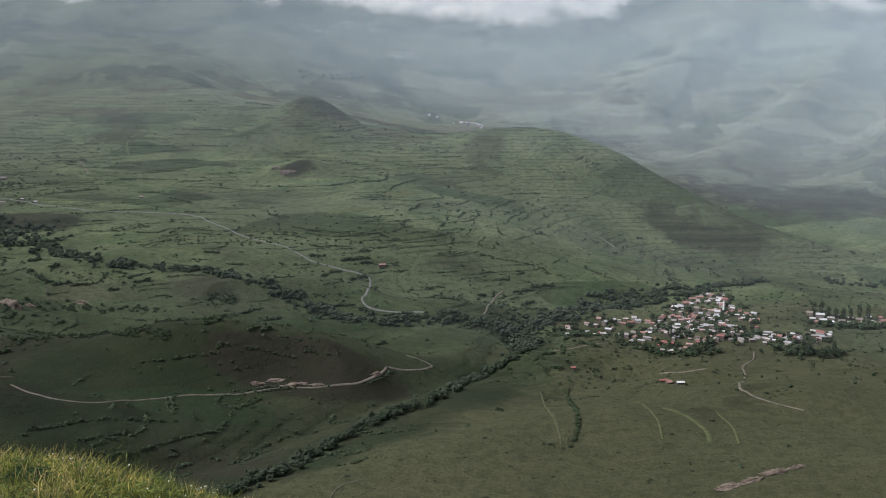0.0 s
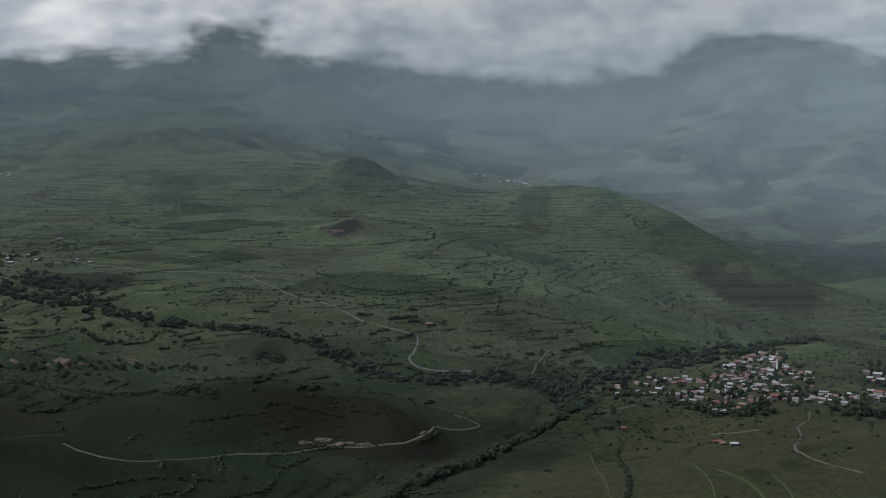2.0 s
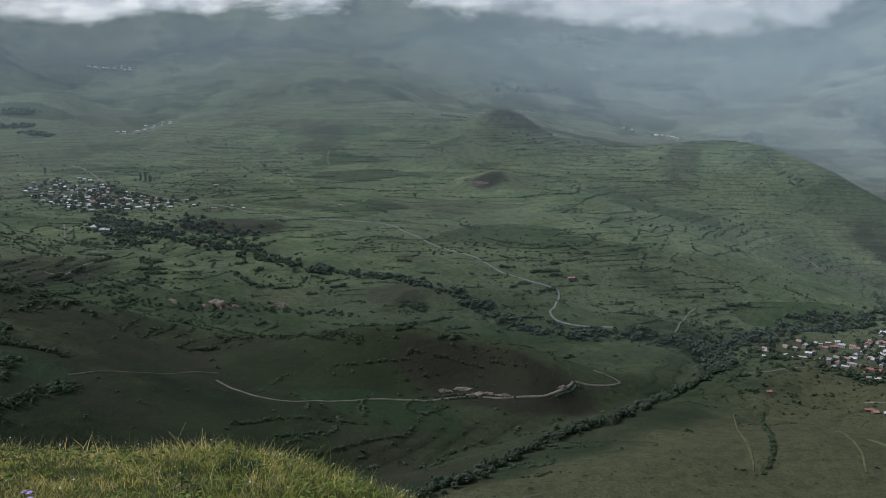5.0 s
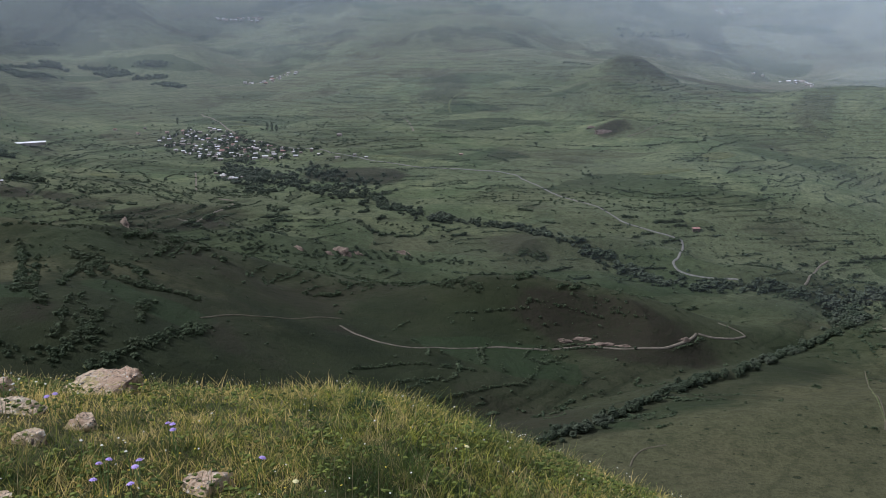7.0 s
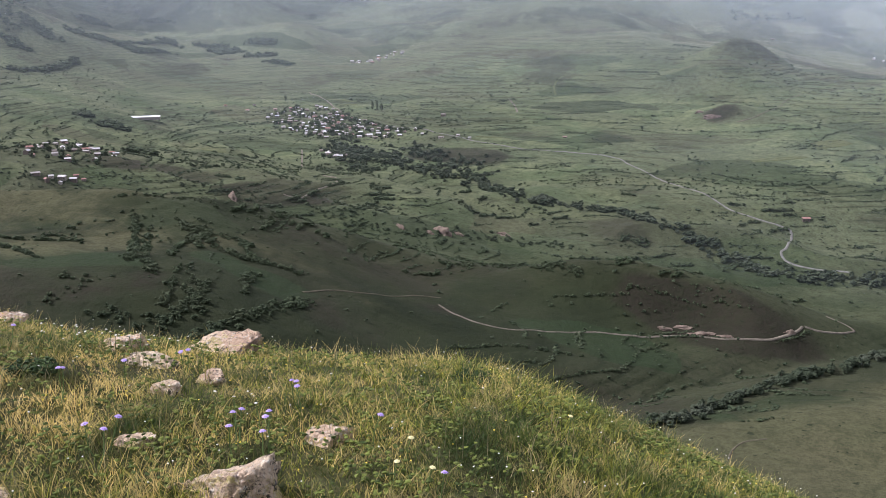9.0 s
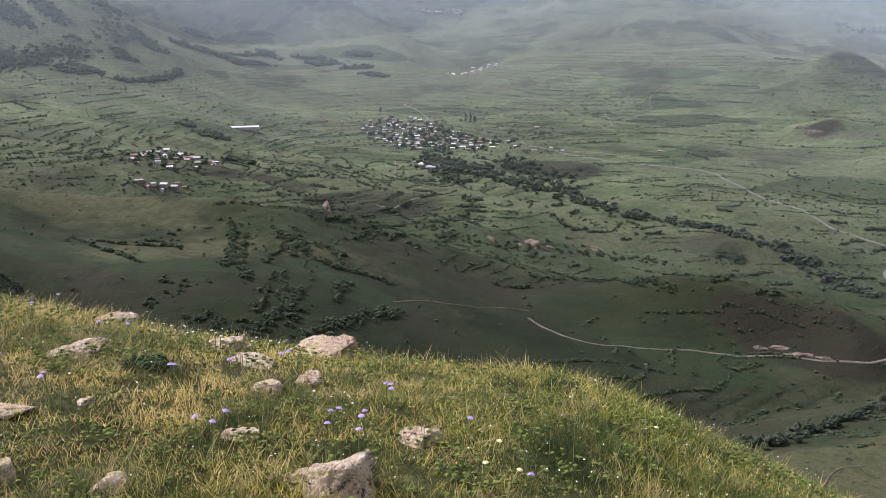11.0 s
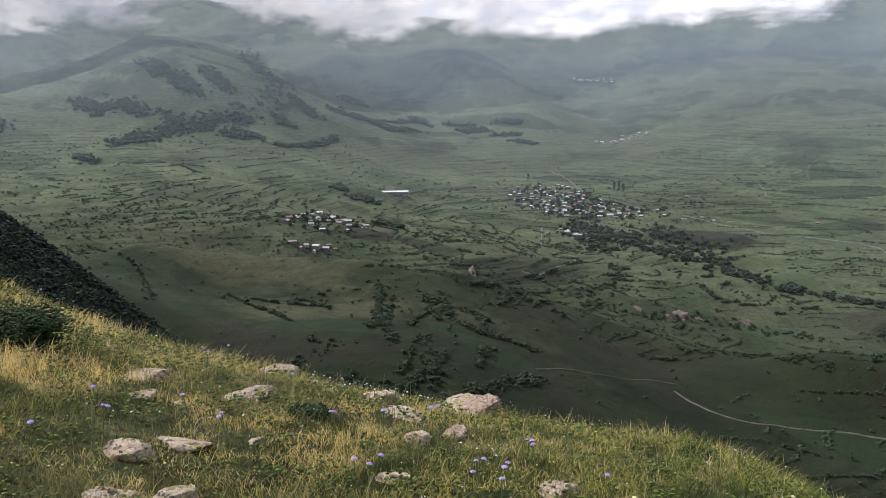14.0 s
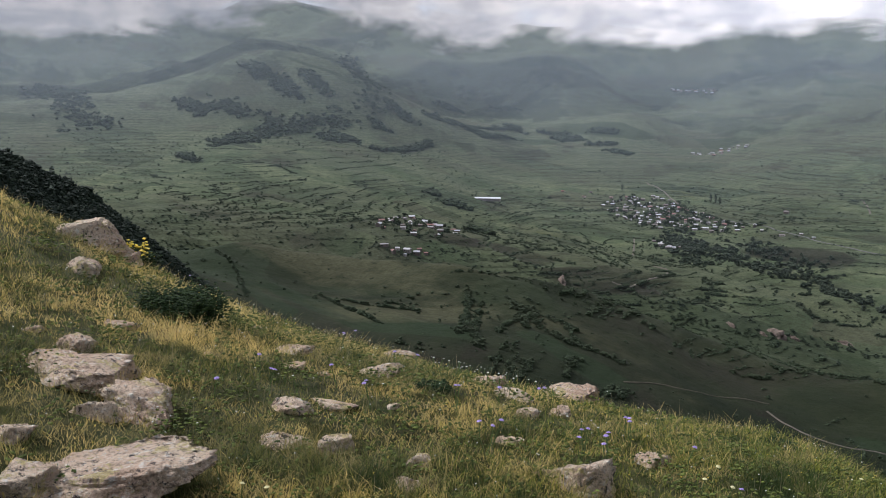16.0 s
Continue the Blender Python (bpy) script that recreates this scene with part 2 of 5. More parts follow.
FAR_HILLS = [
    (-2820, 1030, 420, 126), (-740, 2910, 420, 62), (0, 3000, 420, -40), (1460, 2740, 430, -73), (-2860, 1430, 450, 34),
    (-1240, 3060, 460, 56), (-490, 3470, 490, -28), (-2250, 2680, 490, 9), (1110, 3420, 500, -79), (640, 3640, 520, -82),
    (-1850, 3200, 520, -77), (-2710, 2520, 520, 11), (-1100, 3850, 560, 88), (-280, 3990, 560, 61), (-730, 4140, 590, 98),
    (150, 4300, 600, 124), (1240, 4120, 600, 172), (-4090, 1330, 600, 222), (750, 4230, 600, 91), (-2500, 3500, 600, 105),
    (-1930, 3950, 620, 194), (-3730, 2330, 620, 173), (-3110, 3110, 620, 161), (2110, 3970, 630, 271),
]


def lattice(ix, iy, seed):
    k = (ix.astype(np.int64) * 374761393 + iy.astype(np.int64) * 668265263 + seed * 1442695041) & 0x7FFFFFFF
    k = ((k ^ (k >> 13)) * 1274126177) & 0x7FFFFFFF
    return ((k ^ (k >> 16)) & 0xFFFF) / 65535.0


def ripple(x, y, size, octaves=4, seed=1, gain=0.5):
    """Smooth value noise between -1 and 1 with the given wavelength in metres."""
    x, y = np.asarray(x, float), np.asarray(y, float)
    total, amp, norm = 0.0 * x, 1.0, 0.0
    for o in range(octaves):
        u, v = x / size + 17.3 * o, y / size - 9.1 * o
        i, j = np.floor(u), np.floor(v)
        fx, fy = u - i, v - j
        fx, fy = fx * fx * (3 - 2 * fx), fy * fy * (3 - 2 * fy)
        a, b = lattice(i, j, seed + o), lattice(i + 1, j, seed + o)
        c, d = lattice(i, j + 1, seed + o), lattice(i + 1, j + 1, seed + o)
        total = total + amp * (2 * ((a * (1 - fx) + b * fx) * (1 - fy) + (c * (1 - fx) + d * fx) * fy) - 1)
        norm, amp, size = norm + amp, amp * gain, size / 2
    return total / norm


def hump(x, y, cx, cy, a, b, turn, h):
    """One long or round hill with half-widths a and b, turned by degrees."""
    c, s = math.cos(radians(turn)), math.sin(radians(turn))
    u, v = (x - cx) * c + (y - cy) * s, (y - cy) * c - (x - cx) * s
    return h * np.exp(-0.5 * ((u / a) ** 2 + (v / b) ** 2))


# long ridges and knolls: x, y, half-length, half-width, turn in degrees, height
RIDGES = [
    (-250, 1128, 150, 55, 14, 66), (-850, 862, 240, 85, 32, 74), (-330, 2580, 70, 60, 0, 66), (-338, 2385, 85, 60, 20, 52),
    (-300, 2130, 46, 36, 0, 28), (400, 2195, 360, 95, -37, 112), (-2825, 2231, 360, 210, -38, 200), (-2645, 3000, 150, 120, 0, 75),
    (-2280, 3200, 230, 130, -30, 75), (-1760, 2930, 130, 90, -30, 42), (60, 870, 210, 40, 30, 10), (300, 960, 150, 60, 20, 14), (-925, 990, 230, 55, 32, -26), (-290, 1215, 150, 36, 14, -18),
    (-2320, 2060, 230, 170, 49, 92), (-2640, 1700, 330, 170, 49, 62), (190, 2240, 200, 90, -20, 42), (-1060, 4620, 620, 300, 0, 170), (1010, 4500, 350, 300, -20, 230),
    (-1790, 2760, 150, 80, -30, 34), (-2250, 3020, 200, 100, -35, 45), (1150, 3300, 420, 60, 48, 90), (1500, 3150, 420, 60, 52, 110), (800, 3650, 420, 60, 40, 80),
]


def crest(x, y, ax, ay, az, bx, by, bz, flank):
    """A straight ridge from a to b whose flanks fall evenly."""
    dx, dy = bx - ax, by - ay
    t = np.clip(((x - ax) * dx + (y - ay) * dy) / (dx * dx + dy * dy), 0, 1)
    return az + (bz - az) * t - flank * np.hypot(x - ax - t * dx, y - ay - t * dy)


def gully(x, y):
    """The stream bed with its belt of trees, cut below the fields."""
    path = [(-330, 740), (-193, 858), (-120, 963), (-50, 1069), (50, 1199), (110, 1420)]
    d = 1e9
    for (ax, ay), (bx, by) in zip(path, path[1:]):
        d = np.minimum(d, -crest(x, y, ax, ay, 0, bx, by, 0, 1))
    return -13 * np.exp(-(d / 28) ** 2)


def shaped(x, y):
    z = gully(x, y)
    for cx, cy, a, b, turn, h in RIDGES:
        z = z + hump(x, y, cx, cy, a, b, turn, h)
    return z


def summit(x, y):
    """The grassy shoulder on which the camera stands, and its slope down to the valley."""
    r = np.hypot(x, y) + 1e-6
    s, c = x / r, y / r
    m = -0.3668 * s + -0.1236 * c + -0.1071 * s * c + 0.1643 * (c * c - s * s) + 0.0228
    m = m + 0.027 * np.exp(-((np.degrees(np.arctan2(s, c)) + 22.767) / 10) ** 2)
    k = np.maximum(0.0172 + -0.0112 * s * s + -0.0378 * s * c + 0.0098 * s + 0.0376 * c, 0.004)
    edge = (m + 0.72) / (2 * k)
    inner = np.minimum(r, edge)
    z = -0.0806 + m * inner - k * inner ** 2 - 0.72 * np.maximum(r - edge, 0)
    bumps = 0.05 * ripple(x, y, 1.7, 3, 5) + 0.10 * ripple(x, y, 5.0, 2, 9) * np.clip(r / 6, 0, 1)
    return z + bumps + hump(x, y, -6.6, 2.0, 1.1, 1.1, 0, 0.33)


def slopes(x, y):
    """The valley, the plateau and the mountains before the terraces were cut."""
    r = np.hypot(x, y)
    z = EYE - 330 + 0.055 * np.clip(r - 1500, 0, None)
    for cx, cy, w, h in NEAR_HILLS + MID_HILLS + PLATEAU_HILLS + FAR_HILLS:
        z = z + h * np.exp(-((x - cx) ** 2 + (y - cy) ** 2) / (2 * w * w))
    z = z + shaped(x, y)
    grow = np.clip((r - 300) / 900, 0, 1)
    folds = 1 - 2 * np.abs(ripple(x + 40 * ripple(x, y, 300, 2, 23), y, 420, 4, 21))
    z = z + grow * (10.0 * (folds - 0.4) + 4.5 * ripple(x, y, 95, 2, 27) + 1.3 * ripple(x, y, 28, 2, 29))
    hillocks = 1 - 2 * np.abs(ripple(x + 25 * ripple(x, y, 120, 2, 63), y * 1.5, 230, 2, 64))
    z = z + 15 * np.clip((r - 1020) / 150, 0, 1) * np.clip((1750 - r) / 250, 0, 1) * (hillocks - 0.35)
    # the mountains behind: spurs and gullies that grow with the distance
    wild = np.clip((r - 2700) / 1500, 0, 1) * np.clip(1.25 - np.abs(np.degrees(np.arctan2(x, y)) + 33) / 55, 0.25, 1)
    spurs = 1 - 2 * np.abs(ripple(x + 90 * ripple(x, y, 500, 2, 41), y, 900, 5, 33, 0.52))
    z = z + (0.35 + 0.65 * (1.3 - wild)) * np.clip((r - 2700) / 1500, 0, 1) * 150 * (spurs - 0.4)
    z = z + 420 * np.clip((r - 4050) / 850, 0, 1) ** 1.3 * (0.75 + 0.6 * ripple(x, y, 1500, 3, 52))
    return z


def terraces(x, y, z):
    """Old field terraces: at which step a place lies, and how far the ground there is tilled."""
    r = np.hypot(x, y)
    tilled = np.clip(4.0 * ripple(x, y, 480, 3, 57) + 0.1 + 0.75 * np.clip((r - 1450) / 400, 0, 1), 0, 1) * np.clip((r - 780) / 700, 0.25, 1) * np.clip((r - 700) / 150, 0, 1) * np.clip((3200 - r) / 300, 0, 1)
    tilled = np.clip(tilled + hump(x, y, 215, 1010, 75, 70, 0, 1.3) + hump(x, y, -120, 900, 120, 50, 20, 0.4) + hump(x, y, -700, 770, 170, 100, 35, 0.3), 0, 1)
    step = (z + 6 * ripple(x, y, 240, 2, 58) + 0.8 * ripple(x, y, 60, 2, 59)) / 6.4
    return step, tilled


def valley(x, y):
    z = slopes(x, y)
    step, tilled = terraces(x, y, z)
    f = step - np.floor(step)
    z = z + 0.4 * tilled * 6.4 * (np.clip((f - 0.84) / 0.16, 0, 1) - f + 0.5)
    spur = np.maximum(crest(x, y, -300, -90, 86, -571, 310, -58, 0.95), crest(x, y, -571, 310, -58, -640, 420, -170, 1.1))
    return np.maximum(z, spur + EYE + 6 * ripple(x, y, 120, 3, 61))


def land(x, y):
    a, b = summit(x, y), valley(x, y)
    soft = np.clip(np.hypot(x, y) * 0.05, 0.5, 30)
    top = np.maximum(a, b)
    return top + soft * np.log1p(np.exp(-np.abs(a - b) / soft)) * np.clip((np.hypot(x, y) - 200) / 300, 0, 1)


FINE0, FINE1 = -90.0, 36.0
AZ = np.radians(np.concatenate([np.arange(FINE0, FINE1, 0.175), np.arange(FINE1, FINE0 + 360, 3.0)]))
RAD = np.concatenate([np.geomspace(0.05, 0.7, 12)[:-1], np.geomspace(0.7, 300, 140)[:-1], np.geomspace(300, 760, 34)[:-1], np.geomspace(760, 2700, 330)[:-1], np.geomspace(2700, 4900, 80)])
GX, GY = np.outer(RAD, np.sin(AZ)), np.outer(RAD, np.cos(AZ))
GZ = land(GX, GY)


def ground(x, y):
    """The height of the ground mesh at x, y."""
    x, y = np.asarray(x, float), np.asarray(y, float)
    r = np.clip(np.hypot(x, y), RAD[0], RAD[-1] * 0.9999)
    a = (np.degrees(np.arctan2(x, y)) - FINE0) % 360 + FINE0
    full = np.append(np.degrees(AZ), FINE0 + 360)
    j = np.clip(np.searchsorted(full, a, side="right") - 1, 0, len(AZ) - 1)
    fa = (a - full[j]) / (full[j + 1] - full[j])
    i = np.clip(np.searchsorted(RAD, r, side="right") - 1, 0, len(RAD) - 2)
    fr = (r - RAD[i]) / (RAD[i + 1] - RAD[i])
    k = (j + 1) % len(AZ)
    return (GZ[i, j] * (1 - fa) + GZ[i, k] * fa) * (1 - fr) + (GZ[i + 1, j] * (1 - fa) + GZ[i + 1, k] * fa) * fr


def mesh_from(name, verts, faces, material, smooth=False):
    """A mesh from numpy arrays of corners and of equal-sided faces."""
    verts, faces = np.asarray(verts, np.float32), np.asarray(faces, np.int32)
    me = bpy.data.meshes.new(name)
    side = faces.shape[1]
    me.vertices.add(len(verts))
    me.vertices.foreach_set("co", verts.ravel())
    me.loops.add(faces.size)
    me.loops.foreach_set("vertex_index", faces.ravel())
    me.polygons.add(len(faces))
    me.polygons.foreach_set("loop_start", np.arange(0, faces.size, side, dtype=np.int32))
    me.polygons.foreach_set("use_smooth", np.full(len(faces), smooth))
    me.update(calc_edges=True)
    me.materials.append(material)
    return me


def polar_sheet(name, rows, cols, lift, material, closed):
    """The land's grid, or every so many of its rings and spokes, lifted by some metres."""
    x, y, z = GX[np.ix_(rows, cols)], GY[np.ix_(rows, cols)], GZ[np.ix_(rows, cols)] + lift
    n, m = x.shape
    idx = np.arange(n * m).reshape(n, m)
    right = np.roll(idx, -1, 1) if closed else idx[:, 1:]
    left = idx if closed else idx[:, :-1]
    quads = np.stack([left[:-1], left[1:], right[1:], right[:-1]], -1).reshape(-1, 4)
    return mesh_from(name, np.stack([x, y, z], -1).reshape(-1, 3), quads, material, True)


# brown heath and dry slopes: x, y, half-length, half-width, turn, how brown (below zero paler: olive grass, and
# sunlight painted on the right fields)
HEATH = [
    (-170, 1090, 75, 34, 14, 1.1), (-110, 1060, 60, 22, 25, 0.7), (-600, 640, 70, 35, 40, 0.6), (-720, 730, 150, 60, 40, -0.55), (-880, 830, 160, 60, 32, -0.6), (-998, 1218, 90, 35, 40, 1.0), (-800, 1235, 75, 28, 35, 1.1),
    (-720, 1735, 90, 40, 20, 0.9), (-300, 2100, 48, 30, 20, 0.6), (-330, 2560, 70, 60, 0, 0.7), (440, 2010, 160, 45, -37, 0.45), (595, 1960, 120, 45, -30, 0.45), (883, 2496, 320, 160, -30, 0.7),
    (-425, 909, 50, 22, 20, 0.7), (250, 875, 60, 30, 20, 0.6), (320, 760, 120, 60, 20, -1.0), (-50, 740, 110, 55, 35, -0.85), (80, 800, 130, 60, 30, -0.85), (150, 950, 60, 30, 30, -0.8), (-450, 880, 60, 40, 20, -0.4), (215, 1010, 130, 90, 20, -0.8), (430, 1150, 160, 90, -20, -0.9), (360, 900, 200, 110, 20, -1.0), (330, 1400, 200, 140, 20, -0.55),
]


def heath(x, y):
    return np.clip(sum(hump(x, y, *q) for q in HEATH), -1.2, 1.2)


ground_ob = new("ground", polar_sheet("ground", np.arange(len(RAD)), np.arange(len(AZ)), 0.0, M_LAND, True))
_step, _tilled = terraces(GX, GY, slopes(GX, GY))
for _name, _value in (("terrace", _step), ("tilled", _tilled), ("heath", heath(GX, GY))):
    ground_ob.data.attributes.new(_name, "FLOAT", "POINT").data.foreach_set("value", _value.astype(np.float32).ravel())
tagged(ground_ob, "green and brown mountain pasture with terraced valley fields", "ground", kind="structure")


def haze_sheet(distance, thickness):
    """One added sheet right across the valley that imitates haze, fading in above the ground."""
    az = np.radians(np.arange(-92, 42, 0.5))
    far = distance * (1 + 0.03 * np.sin(3 * az + distance))
    x, y = far * np.sin(az), far * np.cos(az)
    z = ground(x, y)
    rise = np.array([-6, 6, 18, 30, 42, 54, 80, 120, 160, 300, 500, 700], float)
    v = np.stack([np.broadcast_to(x, (len(rise), len(az))), np.broadcast_to(y, (len(rise), len(az))), z + rise[:, None]], -1)
    idx = np.arange(v.shape[0] * v.shape[1]).reshape(v.shape[:2])
    q = np.stack([idx[:-1, :-1], idx[:-1, 1:], idx[1:, 1:], idx[1:, :-1]], -1).reshape(-1, 4)
    me = mesh_from("haze_sheet", v.reshape(-1, 3), q, M_HAZE, True)
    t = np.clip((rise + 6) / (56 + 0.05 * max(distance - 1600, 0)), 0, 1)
    # thickness by bearing sets how bright the imitated haze looks
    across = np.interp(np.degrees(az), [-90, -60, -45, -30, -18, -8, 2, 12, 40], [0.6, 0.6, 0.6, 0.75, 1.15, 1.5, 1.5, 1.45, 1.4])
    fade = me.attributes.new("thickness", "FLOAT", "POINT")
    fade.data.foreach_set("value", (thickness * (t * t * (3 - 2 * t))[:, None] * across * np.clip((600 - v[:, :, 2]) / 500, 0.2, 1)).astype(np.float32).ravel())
    return tagged(new("haze_sheet", me), "thin blue-grey sheet standing in for the haze across the valley", "mist", "banks of mist", "backdrop")


scene.cycles.transparent_max_bounces = 24
# added haze sheets, denser with distance, in place of hazy air
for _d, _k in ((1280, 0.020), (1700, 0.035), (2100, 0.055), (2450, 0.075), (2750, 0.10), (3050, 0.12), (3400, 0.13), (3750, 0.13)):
    haze_sheet(_d, _k)

# low cloud in front of the highest mountains
_az = np.radians(np.arange(-90, 40, 1.0))
_h = np.linspace(60, 950, 8)
_v = np.stack([np.outer(np.ones(8), 4150 * np.sin(_az)), np.outer(np.ones(8), 4150 * np.cos(_az)), np.outer(_h, np.ones(len(_az)))], -1)
_i = np.arange(8 * len(_az)).reshape(8, -1)
_q = np.stack([_i[:-1, :-1], _i[:-1, 1:], _i[1:, 1:], _i[1:, :-1]], -1).reshape(-1, 4)
cloud = new("cloud_bank", mesh_from("cloud_bank", _v.reshape(-1, 3), _q, M_CLOUD, True))
tagged(cloud, "low grey-white cloud covering the mountain tops", "cloud", kind="backdrop")

# ---------------------------------------------------------------- more materials
def plain(name, color, rough=0.85, vary=0.12, scale=3.0, spec=0.3, bump=0.0):
    """Paint, plaster, wood or metal with a little mottling, each object a shade of its own."""
    n = Nodes(name)
    info = n.tree.nodes.new("ShaderNodeObjectInfo").outputs["Random"]
    dark = tuple(c * (1 - 2.2 * vary) for c in color)
    f = n.math("ADD", n.math("MULTIPLY", n.noise(n.local(), scale, 4.0), 0.6), n.math("MULTIPLY", info, 0.4))
    normal = n.bump(n.noise(n.local(), scale * 4, 3.0), bump, 0.02) if bump else None
    return n.surface(n.mix(n.span(f, 0.25, 0.75), dark, color), rough, normal, spec=spec)


def choice_material(name, colors, rough, scale, streak):
    """One of several colours for each object, with stains on top."""
    n = Nodes(name)
    ramp = n.tree.nodes.new("ShaderNodeValToRGB")
    ramp.color_ramp.interpolation = "CONSTANT"
    while len(ramp.color_ramp.elements) < len(colors):
        ramp.color_ramp.elements.new(0.5)
    for i, c in enumerate(colors):
        ramp.color_ramp.elements[i].position, ramp.color_ramp.elements[i].color = i / len(colors), (*c, 1)
    n.put(ramp.inputs[0], n.tree.nodes.new("ShaderNodeObjectInfo").outputs["Random"])
    stain = n.span(n.noise(n.local(), scale, 5.0, 0.6), 0.45, 0.7)
    color = n.mix(n.math("MULTIPLY", stain, streak), ramp.outputs[0], (0.10, 0.075, 0.055))
    return n.surface(color, rough, spec=0.3)


def leaf_material(name, dark, light, warm):
    """Foliage whose every clump has a shade of its own."""
    n = Nodes(name)
    isle = n.tree.nodes.new("ShaderNodeNewGeometry").outputs["Random Per Island"]
    patch = n.noise(n.where(), 0.02, 3.0)
    color = n.mix(isle, dark, light)
    color = n.mix(n.math("MULTIPLY", n.span(patch, 0.45, 0.7), 0.6), color, warm)
    return n.surface(color, 0.8, spec=0.15)


def dirt_material(name, a, b):
    n = Nodes(name)
    p = n.where()
    color = n.mix(n.span(n.noise(p, 0.15, 5.0, 0.65), 0.3, 0.7), a, b)
    return n.surface(color, 0.95, n.bump(n.noise(p, 0.8, 4.0), 0.5, 0.3), spec=0.1)


def grass_material():
    """Mountain grass: fresh blades, grey-green ones and straw, straw gathering in patches."""
    n = Nodes("meadow_grass")
    isle = n.tree.nodes.new("ShaderNodeNewGeometry").outputs["Random Per Island"]
    p = n.where()
    color = n.mix(n.math("POWER", isle, 1.6), (0.030, 0.056, 0.008), (0.430, 0.445, 0.065))
    straw = n.math("ADD", n.noise(p, 1.6, 4.0), n.math("MULTIPLY", n.math("FRACT", n.math("MULTIPLY", isle, 7.31)), 0.5))
    xs = n.node("ShaderNodeSeparateXYZ", Vector=p).outputs[0]
    straw = n.math("ADD", straw, n.span(xs, -1.4, -3.4, -0.20, 0.04))
    straw = n.math("ADD", straw, n.span(n.node("ShaderNodeSeparateXYZ", Vector=p).outputs[1], 3.6, 1.2, 0.0, 0.14))
    color = n.mix(n.span(straw, 0.62, 0.82), color, (0.78, 0.60, 0.22))
    color = n.mix(n.span(n.noise(p, 1.3, 5.0, 0.65), 0.47, 0.60, 0.0, 0.8), color, (0.040, 0.078, 0.018))
    tuft = n.noise(p, 5.5, 4.0, 0.6)
    color = n.mix(n.span(tuft, 0.50, 0.58, 0.0, 0.85), color, (0.024, 0.050, 0.011))
    color = n.mix(n.span(tuft, 0.45, 0.37, 0.0, 0.6), color, (0.50, 0.40, 0.18))
    b = n.node("ShaderNodeBsdfPrincipled", Base_Color=color, Roughness=0.65)
    b.inputs["Specular IOR Level"].default_value = 0.25
    t = n.node("ShaderNodeBsdfTranslucent", Color=color)
    mixed = n.tree.nodes.new("ShaderNodeMixShader")
    mixed.inputs[0].default_value = 0.4
    n.put(mixed.inputs[1], b.outputs[0])
    n.put(mixed.inputs[2], t.outputs[0])
    n.put(n.out.inputs["Surface"], mixed.outputs[0])
    return n.mat


def rock_material():
    """Pinkish-grey mountain rock, pitted, with dark crust and yellow lichen."""
    n = Nodes("lichen_rock")
    p = n.where()
    a = n.noise(p, 3.0, 5.0, 0.6)
    b = n.noise(p, 28.0, 6.0, 0.7)
    c = n.noise(p, 90.0, 4.0, 0.7)
    crack = n.node("ShaderNodeTexVoronoi", Vector=p, Scale=7.0)
    crack.feature = "DISTANCE_TO_EDGE"
    color = n.mix(n.span(a, 0.3, 0.7), (0.66, 0.46, 0.32), (0.84, 0.69, 0.50))
    color = n.mix(n.span(b, 0.54, 0.66), color, (0.90, 0.84, 0.73))
    color = n.mix(n.span(b, 0.42, 0.33), color, (0.30, 0.23, 0.19))
    color = n.mix(n.math("MULTIPLY", n.span(n.noise(p, 11.0, 5.0, 0.7, 0.4), 0.53, 0.60), 0.8), color, (0.58, 0.49, 0.20))
    color = n.mix(n.span(n.noise(p, 20.0, 6.0, 0.8), 0.565, 0.60), color, (0.055, 0.048, 0.042))
    grit = n.noise(p, 55.0, 5.0, 0.75)
    color = n.mix(n.math("MULTIPLY", n.span(grit, 0.52, 0.60), 0.55), color, (0.20, 0.155, 0.125))
    color = n.mix(n.math("MULTIPLY", n.span(grit, 0.45, 0.38), 0.6), color, (0.86, 0.80, 0.68))
    color = n.mix(n.span(c, 0.66, 0.72), color, (0.10, 0.085, 0.07))
    h = n.math("ADD", n.math("MULTIPLY", b, 0.8), n.math("ADD", n.math("MULTIPLY", c, 0.35), n.math("MULTIPLY", n.span(crack.outputs["Distance"], 0.0, 0.05), 0.12)))
    return n.surface(color, 0.92, n.bump(h, 1.0, 0.09), spec=0.2)


M_ROAD = dirt_material("pale_dirt_road", (0.085, 0.076, 0.060), (0.16, 0.142, 0.112))
M_PATH = dirt_material("worn_earth_path", (0.060, 0.056, 0.040), (0.105, 0.094, 0.066))
M_ASPHALT = dirt_material("worn_grey_road", (0.10, 0.10, 0.092), (0.16, 0.157, 0.143))
M_CLIFF = dirt_material("bare_pink_earth", (0.085, 0.066, 0.052), (0.22, 0.175, 0.14))
M_FACE = dirt_material("weathered_rock_face", (0.075, 0.060, 0.050), (0.16, 0.125, 0.108))
M_FIELD = dirt_material("pale_hay_field", (0.050, 0.062, 0.026), (0.085, 0.092, 0.044))
M_WALL = choice_material("house_wall", [(0.22, 0.195, 0.175), (0.15, 0.125, 0.11), (0.34, 0.31, 0.28), (0.11, 0.09, 0.075)], 0.9, 0.8, 0.4)
